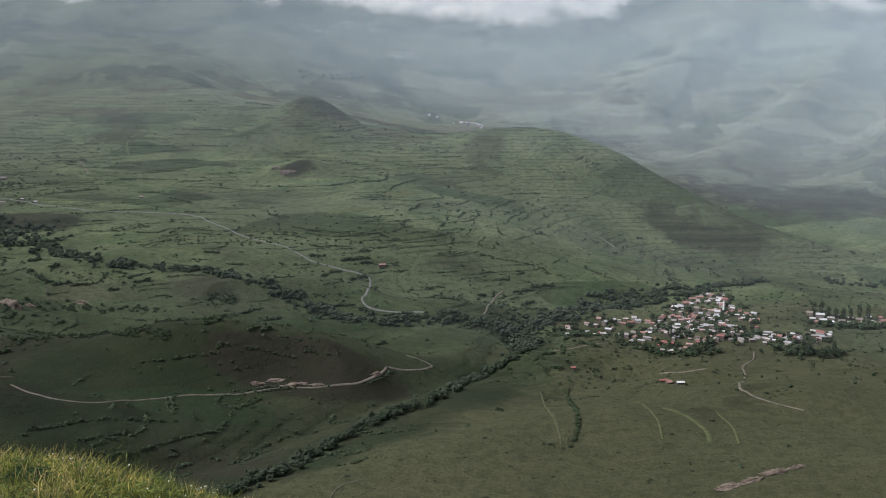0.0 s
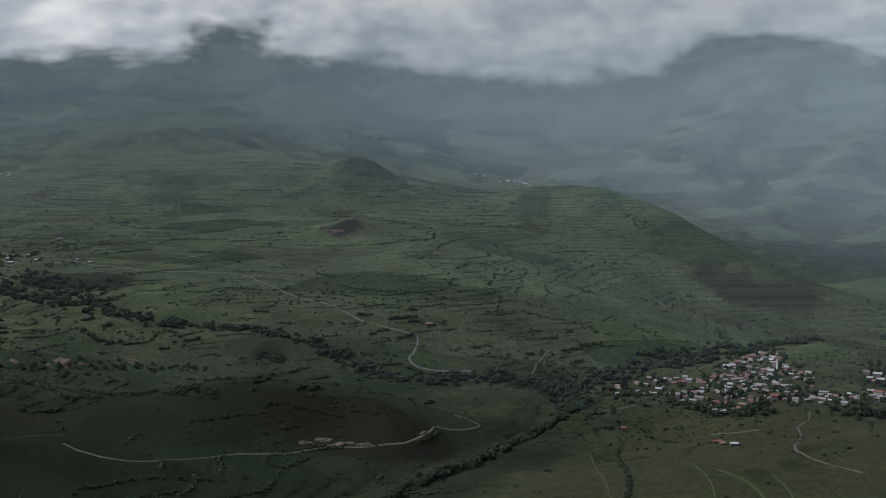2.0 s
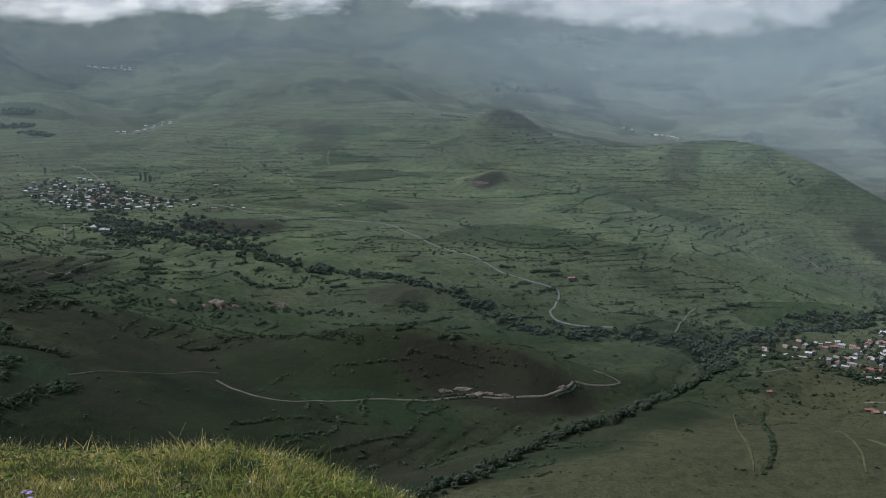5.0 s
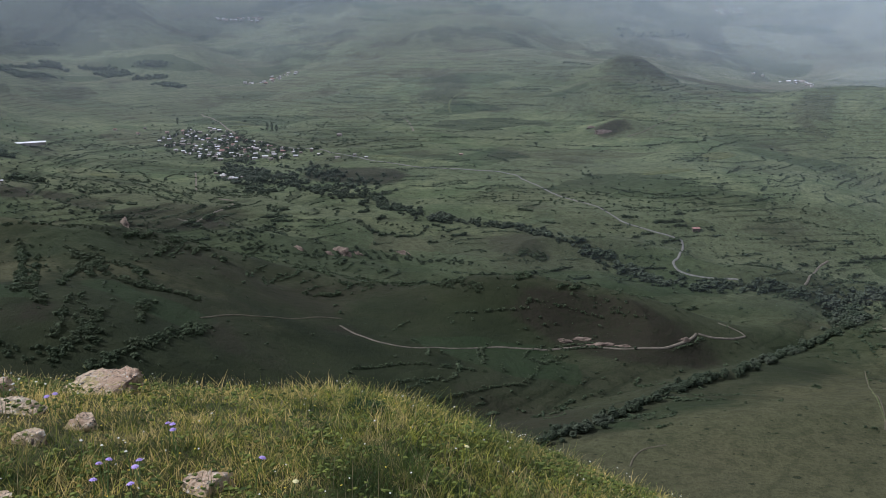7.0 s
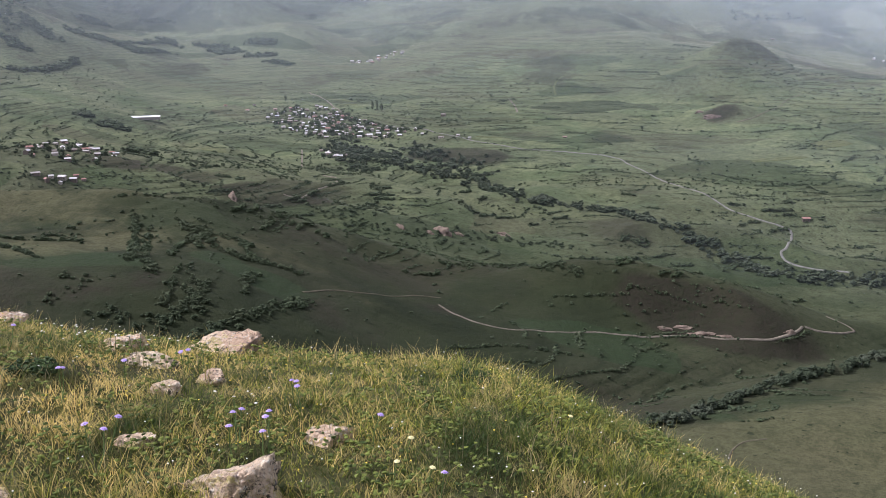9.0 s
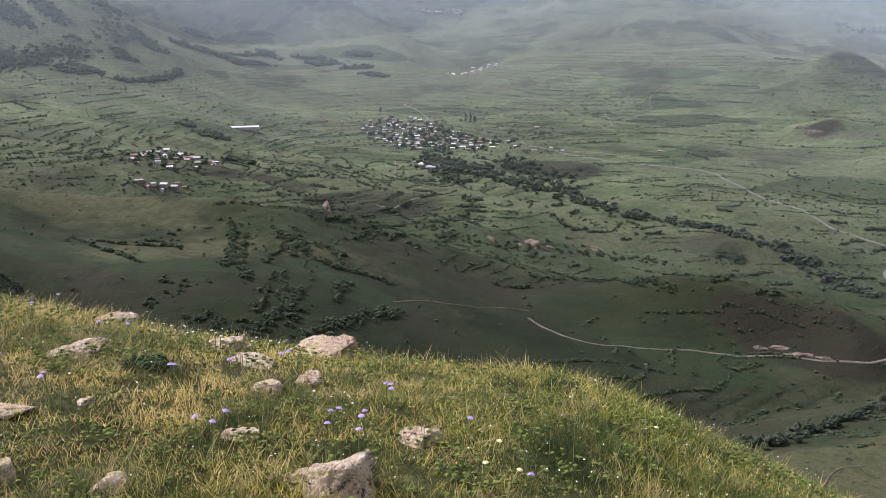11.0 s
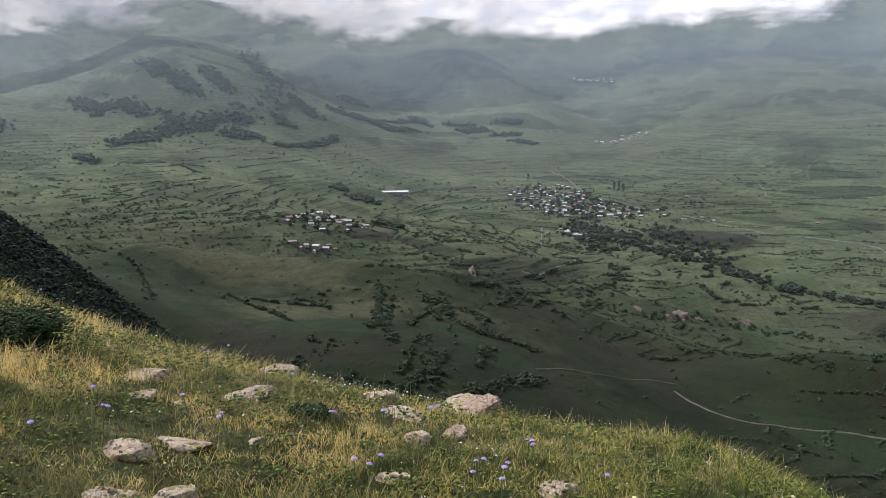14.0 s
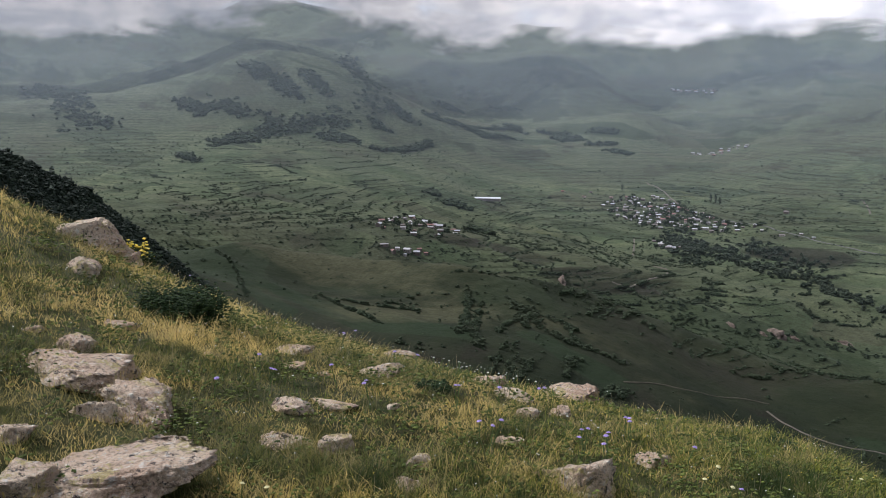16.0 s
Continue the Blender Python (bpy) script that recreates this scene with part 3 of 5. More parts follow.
M_ROOF = choice_material("sheet_roof", [(0.36, 0.36, 0.37), (0.26, 0.10, 0.085), (0.22, 0.19, 0.175), (0.52, 0.52, 0.53), (0.28, 0.15, 0.13), (0.34, 0.22, 0.20), (0.12, 0.10, 0.09), (0.27, 0.25, 0.24), (0.40, 0.37, 0.36)], 0.6, 0.4, 0.7)
M_PALE_ROOF = choice_material("pale_sheet_roof", [(0.44, 0.44, 0.46), (0.27, 0.14, 0.12), (0.32, 0.30, 0.29), (0.60, 0.60, 0.61), (0.38, 0.36, 0.35), (0.20, 0.17, 0.15), (0.50, 0.49, 0.48)], 0.55, 0.4, 0.4)
M_WHITE_ROOF = plain("white_sheet_roof", (0.78, 0.79, 0.80), 0.5, 0.06, 0.3)
M_GLASS = plain("dark_window_pane", (0.03, 0.035, 0.04), 0.15, 0.1, 1.0, 0.5)
M_DOOR = plain("brown_door", (0.14, 0.09, 0.06), 0.7)
M_BRICK = plain("chimney_brick", (0.30, 0.17, 0.13), 0.9)
M_LEAF = leaf_material("riverside_leaves", (0.016, 0.026, 0.014), (0.050, 0.064, 0.038), (0.062, 0.072, 0.052))
M_DARK_LEAF = leaf_material("dark_scrub_leaves", (0.018, 0.029, 0.014), (0.050, 0.068, 0.034), (0.044, 0.054, 0.028))
M_BANK = leaf_material("bank_bush_leaves", (0.018, 0.030, 0.016), (0.052, 0.070, 0.036), (0.046, 0.056, 0.030))
M_FOREST = leaf_material("forest_leaves", (0.014, 0.022, 0.015), (0.028, 0.040, 0.024), (0.024, 0.034, 0.022))
M_JUNIPER = leaf_material("shrub_leaves", (0.012, 0.026, 0.010), (0.045, 0.075, 0.022), (0.05, 0.07, 0.02))
M_BARK = plain("grey_bark", (0.12, 0.10, 0.08), 0.95, 0.2, 1.5)
M_GRASS, M_ROCK = grass_material(), rock_material()
M_HERB = leaf_material("herb_leaves", (0.030, 0.048, 0.010), (0.130, 0.158, 0.032), (0.10, 0.12, 0.03))
M_STALK = plain("straw_stalk", (0.36, 0.31, 0.16), 0.8)
M_STEM = plain("green_stem", (0.10, 0.16, 0.045), 0.7)
M_PURPLE = plain("lilac_petals", (0.42, 0.32, 0.66), 0.7, 0.1, 60.0)
M_PALE = plain("white_petals", (0.70, 0.70, 0.64), 0.7, 0.08, 60.0)
M_CREAM = plain("cream_petals", (0.68, 0.64, 0.34), 0.7, 0.08, 60.0)
M_YELLOW = plain("yellow_petals", (0.75, 0.58, 0.06), 0.6, 0.1, 60.0)


# ---------------------------------------------------------------- small helpers
def part(name, bm, material, parent, label=""):
    """Links a bmesh as one mesh object under a thing or a part."""
    me = bpy.data.meshes.new(name)
    bm.to_mesh(me)
    bm.free()
    me.materials.append(material)
    ob = new(name, me)
    ob.parent = parent
    return tagged(ob, label)


def box(bm, x0, y0, z0, x1, y1, z1):
    vs = [bm.verts.new((x, y, z)) for z in (z0, z1) for y in (y0, y1) for x in (x0, x1)]
    for f in ((0, 2, 3, 1), (4, 5, 7, 6), (0, 1, 5, 4), (2, 6, 7, 3), (0, 4, 6, 2), (1, 3, 7, 5)):
        bm.faces.new([vs[i] for i in f])
    return vs


def tube(bm, points, radii, sides=6):
    """A round tapered limb along some points."""
    rings = []
    for i, (p, r) in enumerate(zip(points, radii)):
        p = Vector(p)
        d = (Vector(points[min(i + 1, len(points) - 1)]) - Vector(points[max(i - 1, 0)])).normalized()
        u = d.cross(Vector((0.3, 1, 0.2))).normalized()
        v = d.cross(u)
        rings.append([bm.verts.new(p + r * (math.cos(a) * u + math.sin(a) * v)) for a in [2 * math.pi * k / sides for k in range(sides)]])
    for a, b in zip(rings, rings[1:]):
        for k in range(sides):
            bm.faces.new((a[k], a[(k + 1) % sides], b[(k + 1) % sides], b[k]))
    bm.faces.new(rings[-1])
    bm.faces.new(rings[0][::-1])


def smooth_line(points, step):
    """A smooth line through the points, with a corner every step metres."""
    p = [np.array(q, float) for q in points]
    p = [2 * p[0] - p[1]] + p + [2 * p[-1] - p[-2]]
    out = []
    for a, b, c, d in zip(p, p[1:], p[2:], p[3:]):
        n = max(2, int(np.linalg.norm(c - b) / step))
        for k in range(n):
            t = k / n
            out.append(0.5 * (2 * b + (c - a) * t + (2 * a - 5 * b + 4 * c - d) * t * t + (3 * b - a - 3 * c + d) * t ** 3))
    out.append(p[-2])
    return np.array(out)


OCTA_V = np.array([(1, 0, 0), (-1, 0, 0), (0, 1, 0), (0, -1, 0), (0, 0, 1), (0, 0, -1)], float)
OCTA_F = np.array([(0, 2, 4), (2, 1, 4), (1, 3, 4), (3, 0, 4), (2, 0, 5), (1, 2, 5), (3, 1, 5), (0, 3, 5)])


def spins(rng, n):
    """n random turns, as matrices."""
    q = rng.normal(size=(n, 4))
    q /= np.linalg.norm(q, axis=1, keepdims=True)
    w, x, y, z = q.T
    return np.stack([1 - 2 * (y * y + z * z), 2 * (x * y - z * w), 2 * (x * z + y * w), 2 * (x * y + z * w), 1 - 2 * (x * x + z * z),
                     2 * (y * z - x * w), 2 * (x * z - y * w), 2 * (y * z + x * w), 1 - 2 * (x * x + y * y)], -1).reshape(-1, 3, 3)


def clumps(rng, centres, sizes, flat=0.7):
    """Leaf clumps: small uneven eight-sided tufts at the centres."""
    n = len(centres)
    v = OCTA_V[None] * (0.6 + 0.8 * rng.random((n, 6, 1)))
    v = np.einsum("nij,nkj->nki", spins(rng, n), v) * np.asarray(sizes)[:, None, None]
    v[:, :, 2] *= flat
    v += np.asarray(centres)[:, None, :]
    f = OCTA_F[None] + 6 * np.arange(n)[:, None, None]
    return v.reshape(-1, 3), f.reshape(-1, 3)


def crowns(rng, bases, heights, widths, per, low=0.15):
    """The clumps of many crowns at once: each fills an uneven egg over its base."""
    n = len(bases)
    d = rng.normal(size=(n, per, 3))
    d /= np.linalg.norm(d, axis=2, keepdims=True)
    d *= (0.45 + 0.55 * rng.random((n, per, 1)) ** 0.5)
    d *= 0.8 + 0.4 * rng.random((n, 1, 3))
    w, h = np.asarray(widths)[:, None], np.asarray(heights)[:, None]
    c = np.stack([d[..., 0] * w / 2, d[..., 1] * w / 2, h * (0.5 + low / 2) + d[..., 2] * h * (0.5 - low / 2)], -1)
    c += np.asarray(bases)[:, None, :]
    size = np.repeat(np.asarray(widths) * 0.30 * (10.0 / per) ** 0.25, per) * (0.6 + 0.7 * rng.random(n * per))
    return clumps(rng, c.reshape(-1, 3), size)


def on_ground(xy, sink=0.0):
    xy = np.asarray(xy, float)
    return np.column_stack([xy, ground(xy[:, 0], xy[:, 1]) - sink])


def along(rng, line, spacing, spread):
    """Places strewn along a line, denser in its middle."""
    pts = smooth_line(line, 4.0)
    length = np.sum(np.hypot(*np.diff(pts, axis=0).T))
    n = int(length / spacing)
    i = rng.integers(0, len(pts), n)
    return pts[i] + rng.normal(size=(n, 2)) * spread


# ---------------------------------------------------------------- roads and paths
def road(name, line, width, material, label):
    """A road laid on the land: a slightly cambered bed with shoulders that go into the ground."""
    pts = smooth_line(line, 5.0)
    d = np.gradient(pts, axis=0)
    d /= np.linalg.norm(d, axis=1, keepdims=True)
    side = np.column_stack([-d[:, 1], d[:, 0]])
    rows = []
    for off, dz in ((-0.65, -0.8), (-0.5, 0.35), (0.0, 0.55), (0.5, 0.35), (0.65, -0.8)):
        wob = 1 + 0.18 * ripple(pts[:, 0] * 1.0, pts[:, 1] + 50 * off, 22, 2, 71)
        q = pts + side * (off * width * wob)[:, None]
        mid = ground(pts[:, 0], pts[:, 1])
        z = np.maximum(ground(q[:, 0], q[:, 1]), mid) + dz
        rows.append(np.column_stack([q, z]))
    v = np.stack(rows, 1)
    n = len(pts)
    idx = np.arange(n * 5).reshape(n, 5)
    f = np.stack([idx[:-1, :-1], idx[1:, :-1], idx[1:, 1:], idx[:-1, 1:]], -1).reshape(-1, 4)
    return tagged(new(name, mesh_from(name, v.reshape(-1, 3), f, material, True)), label, "road", kind="structure")


road("road", [(-956, 1926), (-841, 1881), (-710, 1822), (-628, 1818), (-479, 1843), (-413, 1793), (-317, 1673), (-246, 1594), (-204, 1553), (-159, 1538), (-124, 1535), (-112, 1524), (-110, 1445), (-117, 1426), (-105, 1406), (-73, 1397), (-27, 1398)], 3.2, M_ASPHALT, "winding pale grey country road across the green slope")
road("hill_track", [(-413, 930), (-382, 914), (-354, 905), (-323, 918), (-297, 948), (-260, 987), (-222, 1009), (-184, 1035), (-137, 1048), (-102, 1064), (-82, 1086), (-70, 1108), (-65, 1124)], 2.6, M_ROAD, "pale dirt track round the foot of a hill")
road("saddle_path", [(-490, 788), (-482, 827), (-457, 872), (-441, 931), (-421, 953)], 1.8, M_PATH, "narrow worn earth path over a grassy saddle")
road("river_track", [(-63, 1126), (-45, 1133), (-23, 1155), (-13, 1172), (-24, 1177), (-44, 1181)], 2.4, M_ROAD, "pale dirt track bending down to the stream")
road("village_road", [(399, 1254), (387, 1219), (362, 1177), (344, 1108), (304, 997), (305, 972), (310, 949), (325, 927), (341, 914)], 2.6, M_ROAD, "pale dirt road winding up to the village")
road("village_lane", [(134, 1231), (169, 1233), (217, 1273)], 2.2, M_ROAD, "pale dirt lane entering the village")
road("valley_road", [(80, 1394), (122, 1429), (162, 1424), (194, 1422)], 2.4, M_PATH, "narrow pale road beside the river trees")
road("field_track", [(109, 1085), (105, 960), (104, 865), (102, 834)], 1.2, M_PATH, "rutted earth track between mown fields")
road("field_lane", [(254, 1146), (276, 1134), (309, 1139)], 2.6, M_ROAD, "pale dirt lane below the village")
road("zigzag_road", [(-794, 1238), (-770, 1252), (-779, 1301), (-780, 1362), (-802, 1410), (-829, 1413)], 3.0, M_ROAD, "pale zigzag dirt road on a bushy slope")
road("zigzag_top", [(-1058, 1725), (-999, 1628), (-920, 1498)], 3.0, M_ROAD, "pale dirt road climbing towards the village")
road("upper_road", [(-1363, 2272), (-1272, 2199), (-1163, 2085)], 4.0, M_ROAD, "straight pale dirt road leaving the village")
road("ridge_path", [(232, 2138), (234, 2125), (235, 2107)], 3.0, M_PATH, "faint earth path down a ridge")
road("ridge_path_low", [(299, 1913), (312, 1893), (329, 1864)], 3.0, M_ROAD, "worn earth path on a grassy spur")
road("ridge_path_mid", [(256, 2063), (266, 2046), (275, 2007)], 2.4, M_PATH, "worn earth path on a grassy ridge")
road("slope_track", [(-268, 2070), (-232, 2104), (-206, 2194), (-194, 2271), (-167, 2316)], 2.6, M_PATH, "faint earth track slanting up the terraced slope")
road("hook_path", [(-715, 2388), (-723, 2343), (-717, 2301), (-696, 2252)], 4.0, M_FIELD, "faint hooked cart track on the plateau")
road("short_path", [(-800, 2215), (-771, 2171), (-737, 2101)], 3.4, M_ROAD, "short pale track on the plateau")
road("stream_path", [(94, 1542), (80, 1517), (65, 1446), (59, 1428)], 2.6, M_ROAD, "short pale track down to the river trees")
road("lower_path", [(-88, 730), (-87, 746), (-81, 762), (-65, 773)], 1.6, M_PATH, "short pale track in the lower field")
road("mown_strip", [(212, 928), (227, 896), (235, 859), (230, 824)], 5.0, M_FIELD, "pale curved mown strip in the hay field")
road("mown_strip_narrow", [(197, 998), (197, 895), (191, 834)], 2.5, M_FIELD, "narrow pale mown strip in the hay field")
road("mown_strip_outer", [(258, 910), (261, 867), (254, 823)], 2.5, M_FIELD, "narrow pale mown strip beside the lane")
road("mown_strip_lower", [(109, 1069), (103, 907), (104, 849)], 1.6, M_FIELD, "pale mown line along a field")
road("far_road", [(-204, 4086), (-205, 3962), (-199, 3885), (-166, 3808)], 6.0, M_ROAD, "pale road joining two far hamlets")


# ---------------------------------------------------------------- bare earth, cliffs and pale fields
def scar(x, y, w, h, turn, seed, label, material):
    """A broken bank of bare earth, tilted into the slope."""
    bm = bmesh.new()
    bmesh.ops.create_icosphere(bm, subdivisions=4, radius=1)
    for v in bm.verts:
        k = 1 + 0.45 * noise.noise(v.co * 1.7 + Vector((seed, 0, 0))) + 0.22 * noise.noise(v.co * 5 + Vector((0, seed, 0)))
        v.co = Vector((v.co.x * w * k, v.co.y * w * 0.35 * k, v.co.z * h * k))
    ob = part("bare_bank", bm, material, None)
    ob.matrix_world = pose(x, y, float(ground(x, y)) - 0.45 * h, 0, 0, turn)
    return tagged(ob, label, "bank", "bare earth banks")


SCARS = [(-563, 1281, 20, 14, -20), (-575, 1265, 8, 5, -20), (-612, 1246, 9, 5, -20), (-544, 1295, 9, 5, -15), (-489, 1329, 12, 5, -15), (-184, 1055, 12, 3, 15), (-162, 1049, 14, 3, 18), (-138, 1054, 9, 3, 15), (-201, 1042, 9, 4, 15), (-77, 1098, 8, 4, 35), (-843, 1182, 12, 12, -30), (-318, 2090, 18, 7, 0), (-346, 2117, 12, 5, 0), (219, 729, 14, 3, 28), (239, 739, 13, 3, 30), (261, 754, 15, 3.5, 25), (283, 765, 9, 3, 22)]
for _k, (_x, _y, _w, _h, _t) in enumerate(SCARS):
    scar(_x, _y, _w, _h, _t, 3.7 * _k, "crumbling bank of bare pinkish earth in the grass", M_FACE if _y > 1900 else M_CLIFF)



def field(x, y, a, b, turn, label):
    """A pale mown field, laid over the land with an uneven edge."""
    rings, spokes = 7, 40
    c, s = math.cos(radians(turn)), math.sin(radians(turn))
    ang = np.linspace(0, 2 * math.pi, spokes, endpoint=False)
    edge = 1 + 0.22 * ripple(3 * np.cos(ang) + x, 3 * np.sin(ang) + y, 2.0, 2, 83)
    v = []
    for i in range(rings + 1):
        u, w = a * edge * np.cos(ang) * i / rings, b * edge * np.sin(ang) * i / rings
        px, py = x + u * c - w * s, y + u * s + w * c
        v.append(np.column_stack([px, py, ground(px, py) + (0.9 if i < rings else -0.6)]))
    v = np.concatenate(v)
    idx = np.arange((rings + 1) * spokes).reshape(rings + 1, spokes)
    nxt = np.roll(idx, -1, 1)
    f = np.stack([idx[:-1], idx[1:], nxt[1:], nxt[:-1]], -1).reshape(-1, 4)
    return tagged(new("hay_field", mesh_from("hay_field", v, f, M_FIELD, True)), label, "field", kind="structure")


FIELD_LABEL = "pale mown hay field among green terraces"
for _f in [(-86, 1940, 40, 22, 25), (-159, 1816, 55, 10, 20), (-701, 1862, 40, 10, 10), (-1167, 1586, 50, 16, -30), (-1239, 2211, 45, 8, 0), (-1194, 2166, 30, 7, 0)]:
    field(*_f, FIELD_LABEL)



# ---------------------------------------------------------------- trees
def tree_thing(name, rng, height, width, per, material, label, category, low=0.15, trunk=0.05):
    """A tree with a tapered trunk, a few limbs and a crown of many clumps."""
    base = new(name)
    bm = bmesh.new()
    tube(bm, [(0, 0, -0.5), (0.05 * width, 0, height * 0.3), (0, 0.04 * width, height * 0.75)], [height * trunk, height * trunk * 0.7, height * trunk * 0.2])
    for k in range(5):
        a, z = 1.26 * k + rng.random(), height * (0.25 + 0.09 * k)
        tube(bm, [(0, 0, z), (0.3 * width * math.cos(a), 0.3 * width * math.sin(a), z + 0.16 * height)], [height * trunk * 0.4, height * trunk * 0.1], 4)
    part("trunk", bm, M_BARK, base)
    v, f = crowns(rng, np.zeros((1, 3)), [height], [width], per, low)
    crown = new("crown", mesh_from("crown", v, f, material))
    crown.parent = base
    return tagged(base, label, category)


RNG = np.random.default_rng(7)
GULLY = [(-182, 749), (-161, 774), (-137, 798), (-115, 848), (-90, 892), (-63, 952), (-33, 995), (0, 1051), (37, 1166), (64, 1202), (83, 1214), (105, 1256)]
willows = [tree_thing("willow_tree", RNG, h, w, 70, M_LEAF, "rounded grey-green willow in the stream belt", "tree", 0.05) for h, w in ((7.5, 8), (9, 9), (6, 7.5), (8, 7))]
_at = along(RNG, GULLY, 3.4, 5.0)
for _k, _q in enumerate(on_ground(_at, 0.3)):
    _m = pose(*_q, 0, 0, 47 * _k % 360) @ Matrix.Scale(0.7 + 0.5 * RNG.random(), 4)
    if _k < 4:
        willows[_k].matrix_basis = _m
        tagged(willows[_k], group="willows along the stream")
    else:
        copy_thing(willows[_k % 4], _m).scale = (0.65 + 0.5 * RNG.random(),) * 3

POPLARS = [(-1090, 2096), (-1076, 2092), (-1059, 2080), (-1113, 2006), (-1100, 2000), (-1119, 1972), (-1138, 1983), (-1362, 2156), (431, 1536), (530, 1409), (540, 1408), (550, 1406), (559, 1402), (568, 1398), (577, 1394), (590, 1396), (599, 1388), (191, 1408), (185, 1411), (324, 1231), (332, 1233), (376, 1265), (489, 1240), (482, 1241), (498, 1246), (461, 1254), (466, 1249), (424, 1348), (298, 1290), (231, 1266)]
poplar = tree_thing("poplar_tree", RNG, 23, 6.0, 130, M_DARK_LEAF, "tall slim dark green poplar by the village houses", "tree", 0.08, 0.015)
tagged(poplar, group="poplars of the villages")
for _k, _q in enumerate(on_ground(POPLARS, 0.3)):
    if _k == 0:
        poplar.matrix_basis = pose(*_q)
    else:
        copy_thing(poplar, pose(*_q, 0, 0, 50 * _k)).scale = (1, 1, 0.7 + 0.4 * RNG.random())


def woods(name, places, low, high, per, material, label, squat=0.85):
    """Many trees or bushes too far off to count, in one mesh."""
    places = np.asarray(places)
    h = low + (high - low) * RNG.random(len(places)) ** 1.5
    w = h / squat * (0.8 + 0.5 * RNG.random(len(places)))
    v, f = crowns(RNG, on_ground(places, 0.4), h, w, per, 0.0)
    return tagged(new(name, mesh_from(name, v, f, material)), label, "woods", kind="stuff")


BELTS = [
    ([(-638, 1604), (-534, 1484), (-459, 1482), (-374, 1501), (-299, 1443), (-244, 1418), (-200, 1404)], 2.4, 9),
    ([(-200, 1404), (-175, 1393), (-132, 1369), (-71, 1365), (-26, 1380), (26, 1396), (57, 1401), (95, 1419), (140, 1433), (186, 1449), (241, 1527)], 2.2, 9),
    ([(81, 1406), (147, 1433), (205, 1447), (305, 1547), (379, 1574), (459, 1644), (557, 1727)], 2.2, 9),
    ([(218, 1541), (311, 1579), (394, 1636)], 3, 9),
    ([(-948, 1727), (-824, 1642), (-735, 1612), (-633, 1592)], 1.6, 26),
    ([(-836, 1737), (-744, 1709), (-661, 1665)], 2.2, 22),
    ([(-1015, 1784), (-809, 1527)], 2.2, 16),
    ([(109, 1262), (102, 1403), (83, 1405)], 1.6, 11),
    ([(698, 1760), (740, 1738), (762, 1702)], 3, 18),
    ([(-1059, 1987), (-1067, 1879), (-994, 1814)], 5, 14),
]

woods("river_trees", np.concatenate([along(RNG, l, s, d) for l, s, d in BELTS]), 4, 9, 24, M_LEAF, "belt of grey-green trees and bushes along the river")
SCRUB = [
    ([(-632, 954), (-666, 1199), (-604, 1224), (-538, 1302), (-459, 1317), (-356, 1299)], 2.2, 6),
    ([(-468, 1060), (-438, 1076)], 0.9, 4),
    ([(-362, 1090), (-305, 1083)], 0.7, 4.5),
    ([(-486, 1007), (-461, 1028)], 1, 3.5),
    ([(-320, 1367), (-292, 1376)], 0.5, 6),
    ([(-418, 1094), (-397, 1104)], 1.5, 3),
    ([(-1023, 1296), (-976, 1311), (-950, 1346)], 2.2, 6),
    ([(-1079, 1552), (-1056, 1559)], 0.8, 6),
    ([(-930, 1173), (-883, 1181), (-848, 1180), (-696, 910)], 2, 14),
    ([(-684, 1251), (-697, 1335), (-698, 1375), (-729, 1400)], 1.6, 5),
    ([(-581, 1401), (-549, 1376)], 1, 4),
    ([(-770, 1227), (-672, 1228), (-654, 1208)], 2.5, 8),
    ([(-497, 1430), (-454, 1435)], 2.5, 7),
]
GULLY_SCRUB = [
    ([(-654, 851), (-615, 824), (-580, 812), (-559, 819), (-539, 828), (-519, 837)], 0.8, 3.5),
    ([(-634, 851), (-607, 861), (-569, 824)], 1.6, 3),
    ([(-720, 832), (-680, 785), (-613, 697)], 1.2, 2.5),
    ([(-688, 817), (-621, 728), (-574, 681)], 1.6, 2.5),
    ([(-537, 699), (-514, 660), (-516, 636), (-524, 617)], 0.8, 7),
    ([(-488, 624), (-484, 655), (-477, 702), (-477, 776)], 1, 4),
    ([(-567, 601), (-552, 612)], 0.9, 5),
    ([(-573, 720), (-553, 678), (-534, 642)], 2, 3),
    ([(-634, 638), (-605, 639), (-614, 602)], 2.5, 5),
    ([(-541, 778), (-506, 716)], 1.6, 3),
]
HILL_SCRUB = [
    ([(-504, 316), (-503, 328), (-473, 301)], 1.2, 9),
    ([(-830, 714), (-769, 693), (-691, 671)], 1.6, 1.2),
    ([(-809, 718), (-757, 724), (-714, 746)], 1.8, 1),
    ([(-988, 692), (-910, 662), (-787, 583)], 3, 1),
    ([(-678, 849), (-650, 838), (-612, 798)], 1.4, 1.6),
    ([(-606, 744), (-634, 802), (-634, 841)], 1.8, 1.4),
    ([(-665, 843), (-630, 808)], 2, 3),
    ([(-759, 740), (-756, 766), (-761, 796)], 3.5, 3),
]
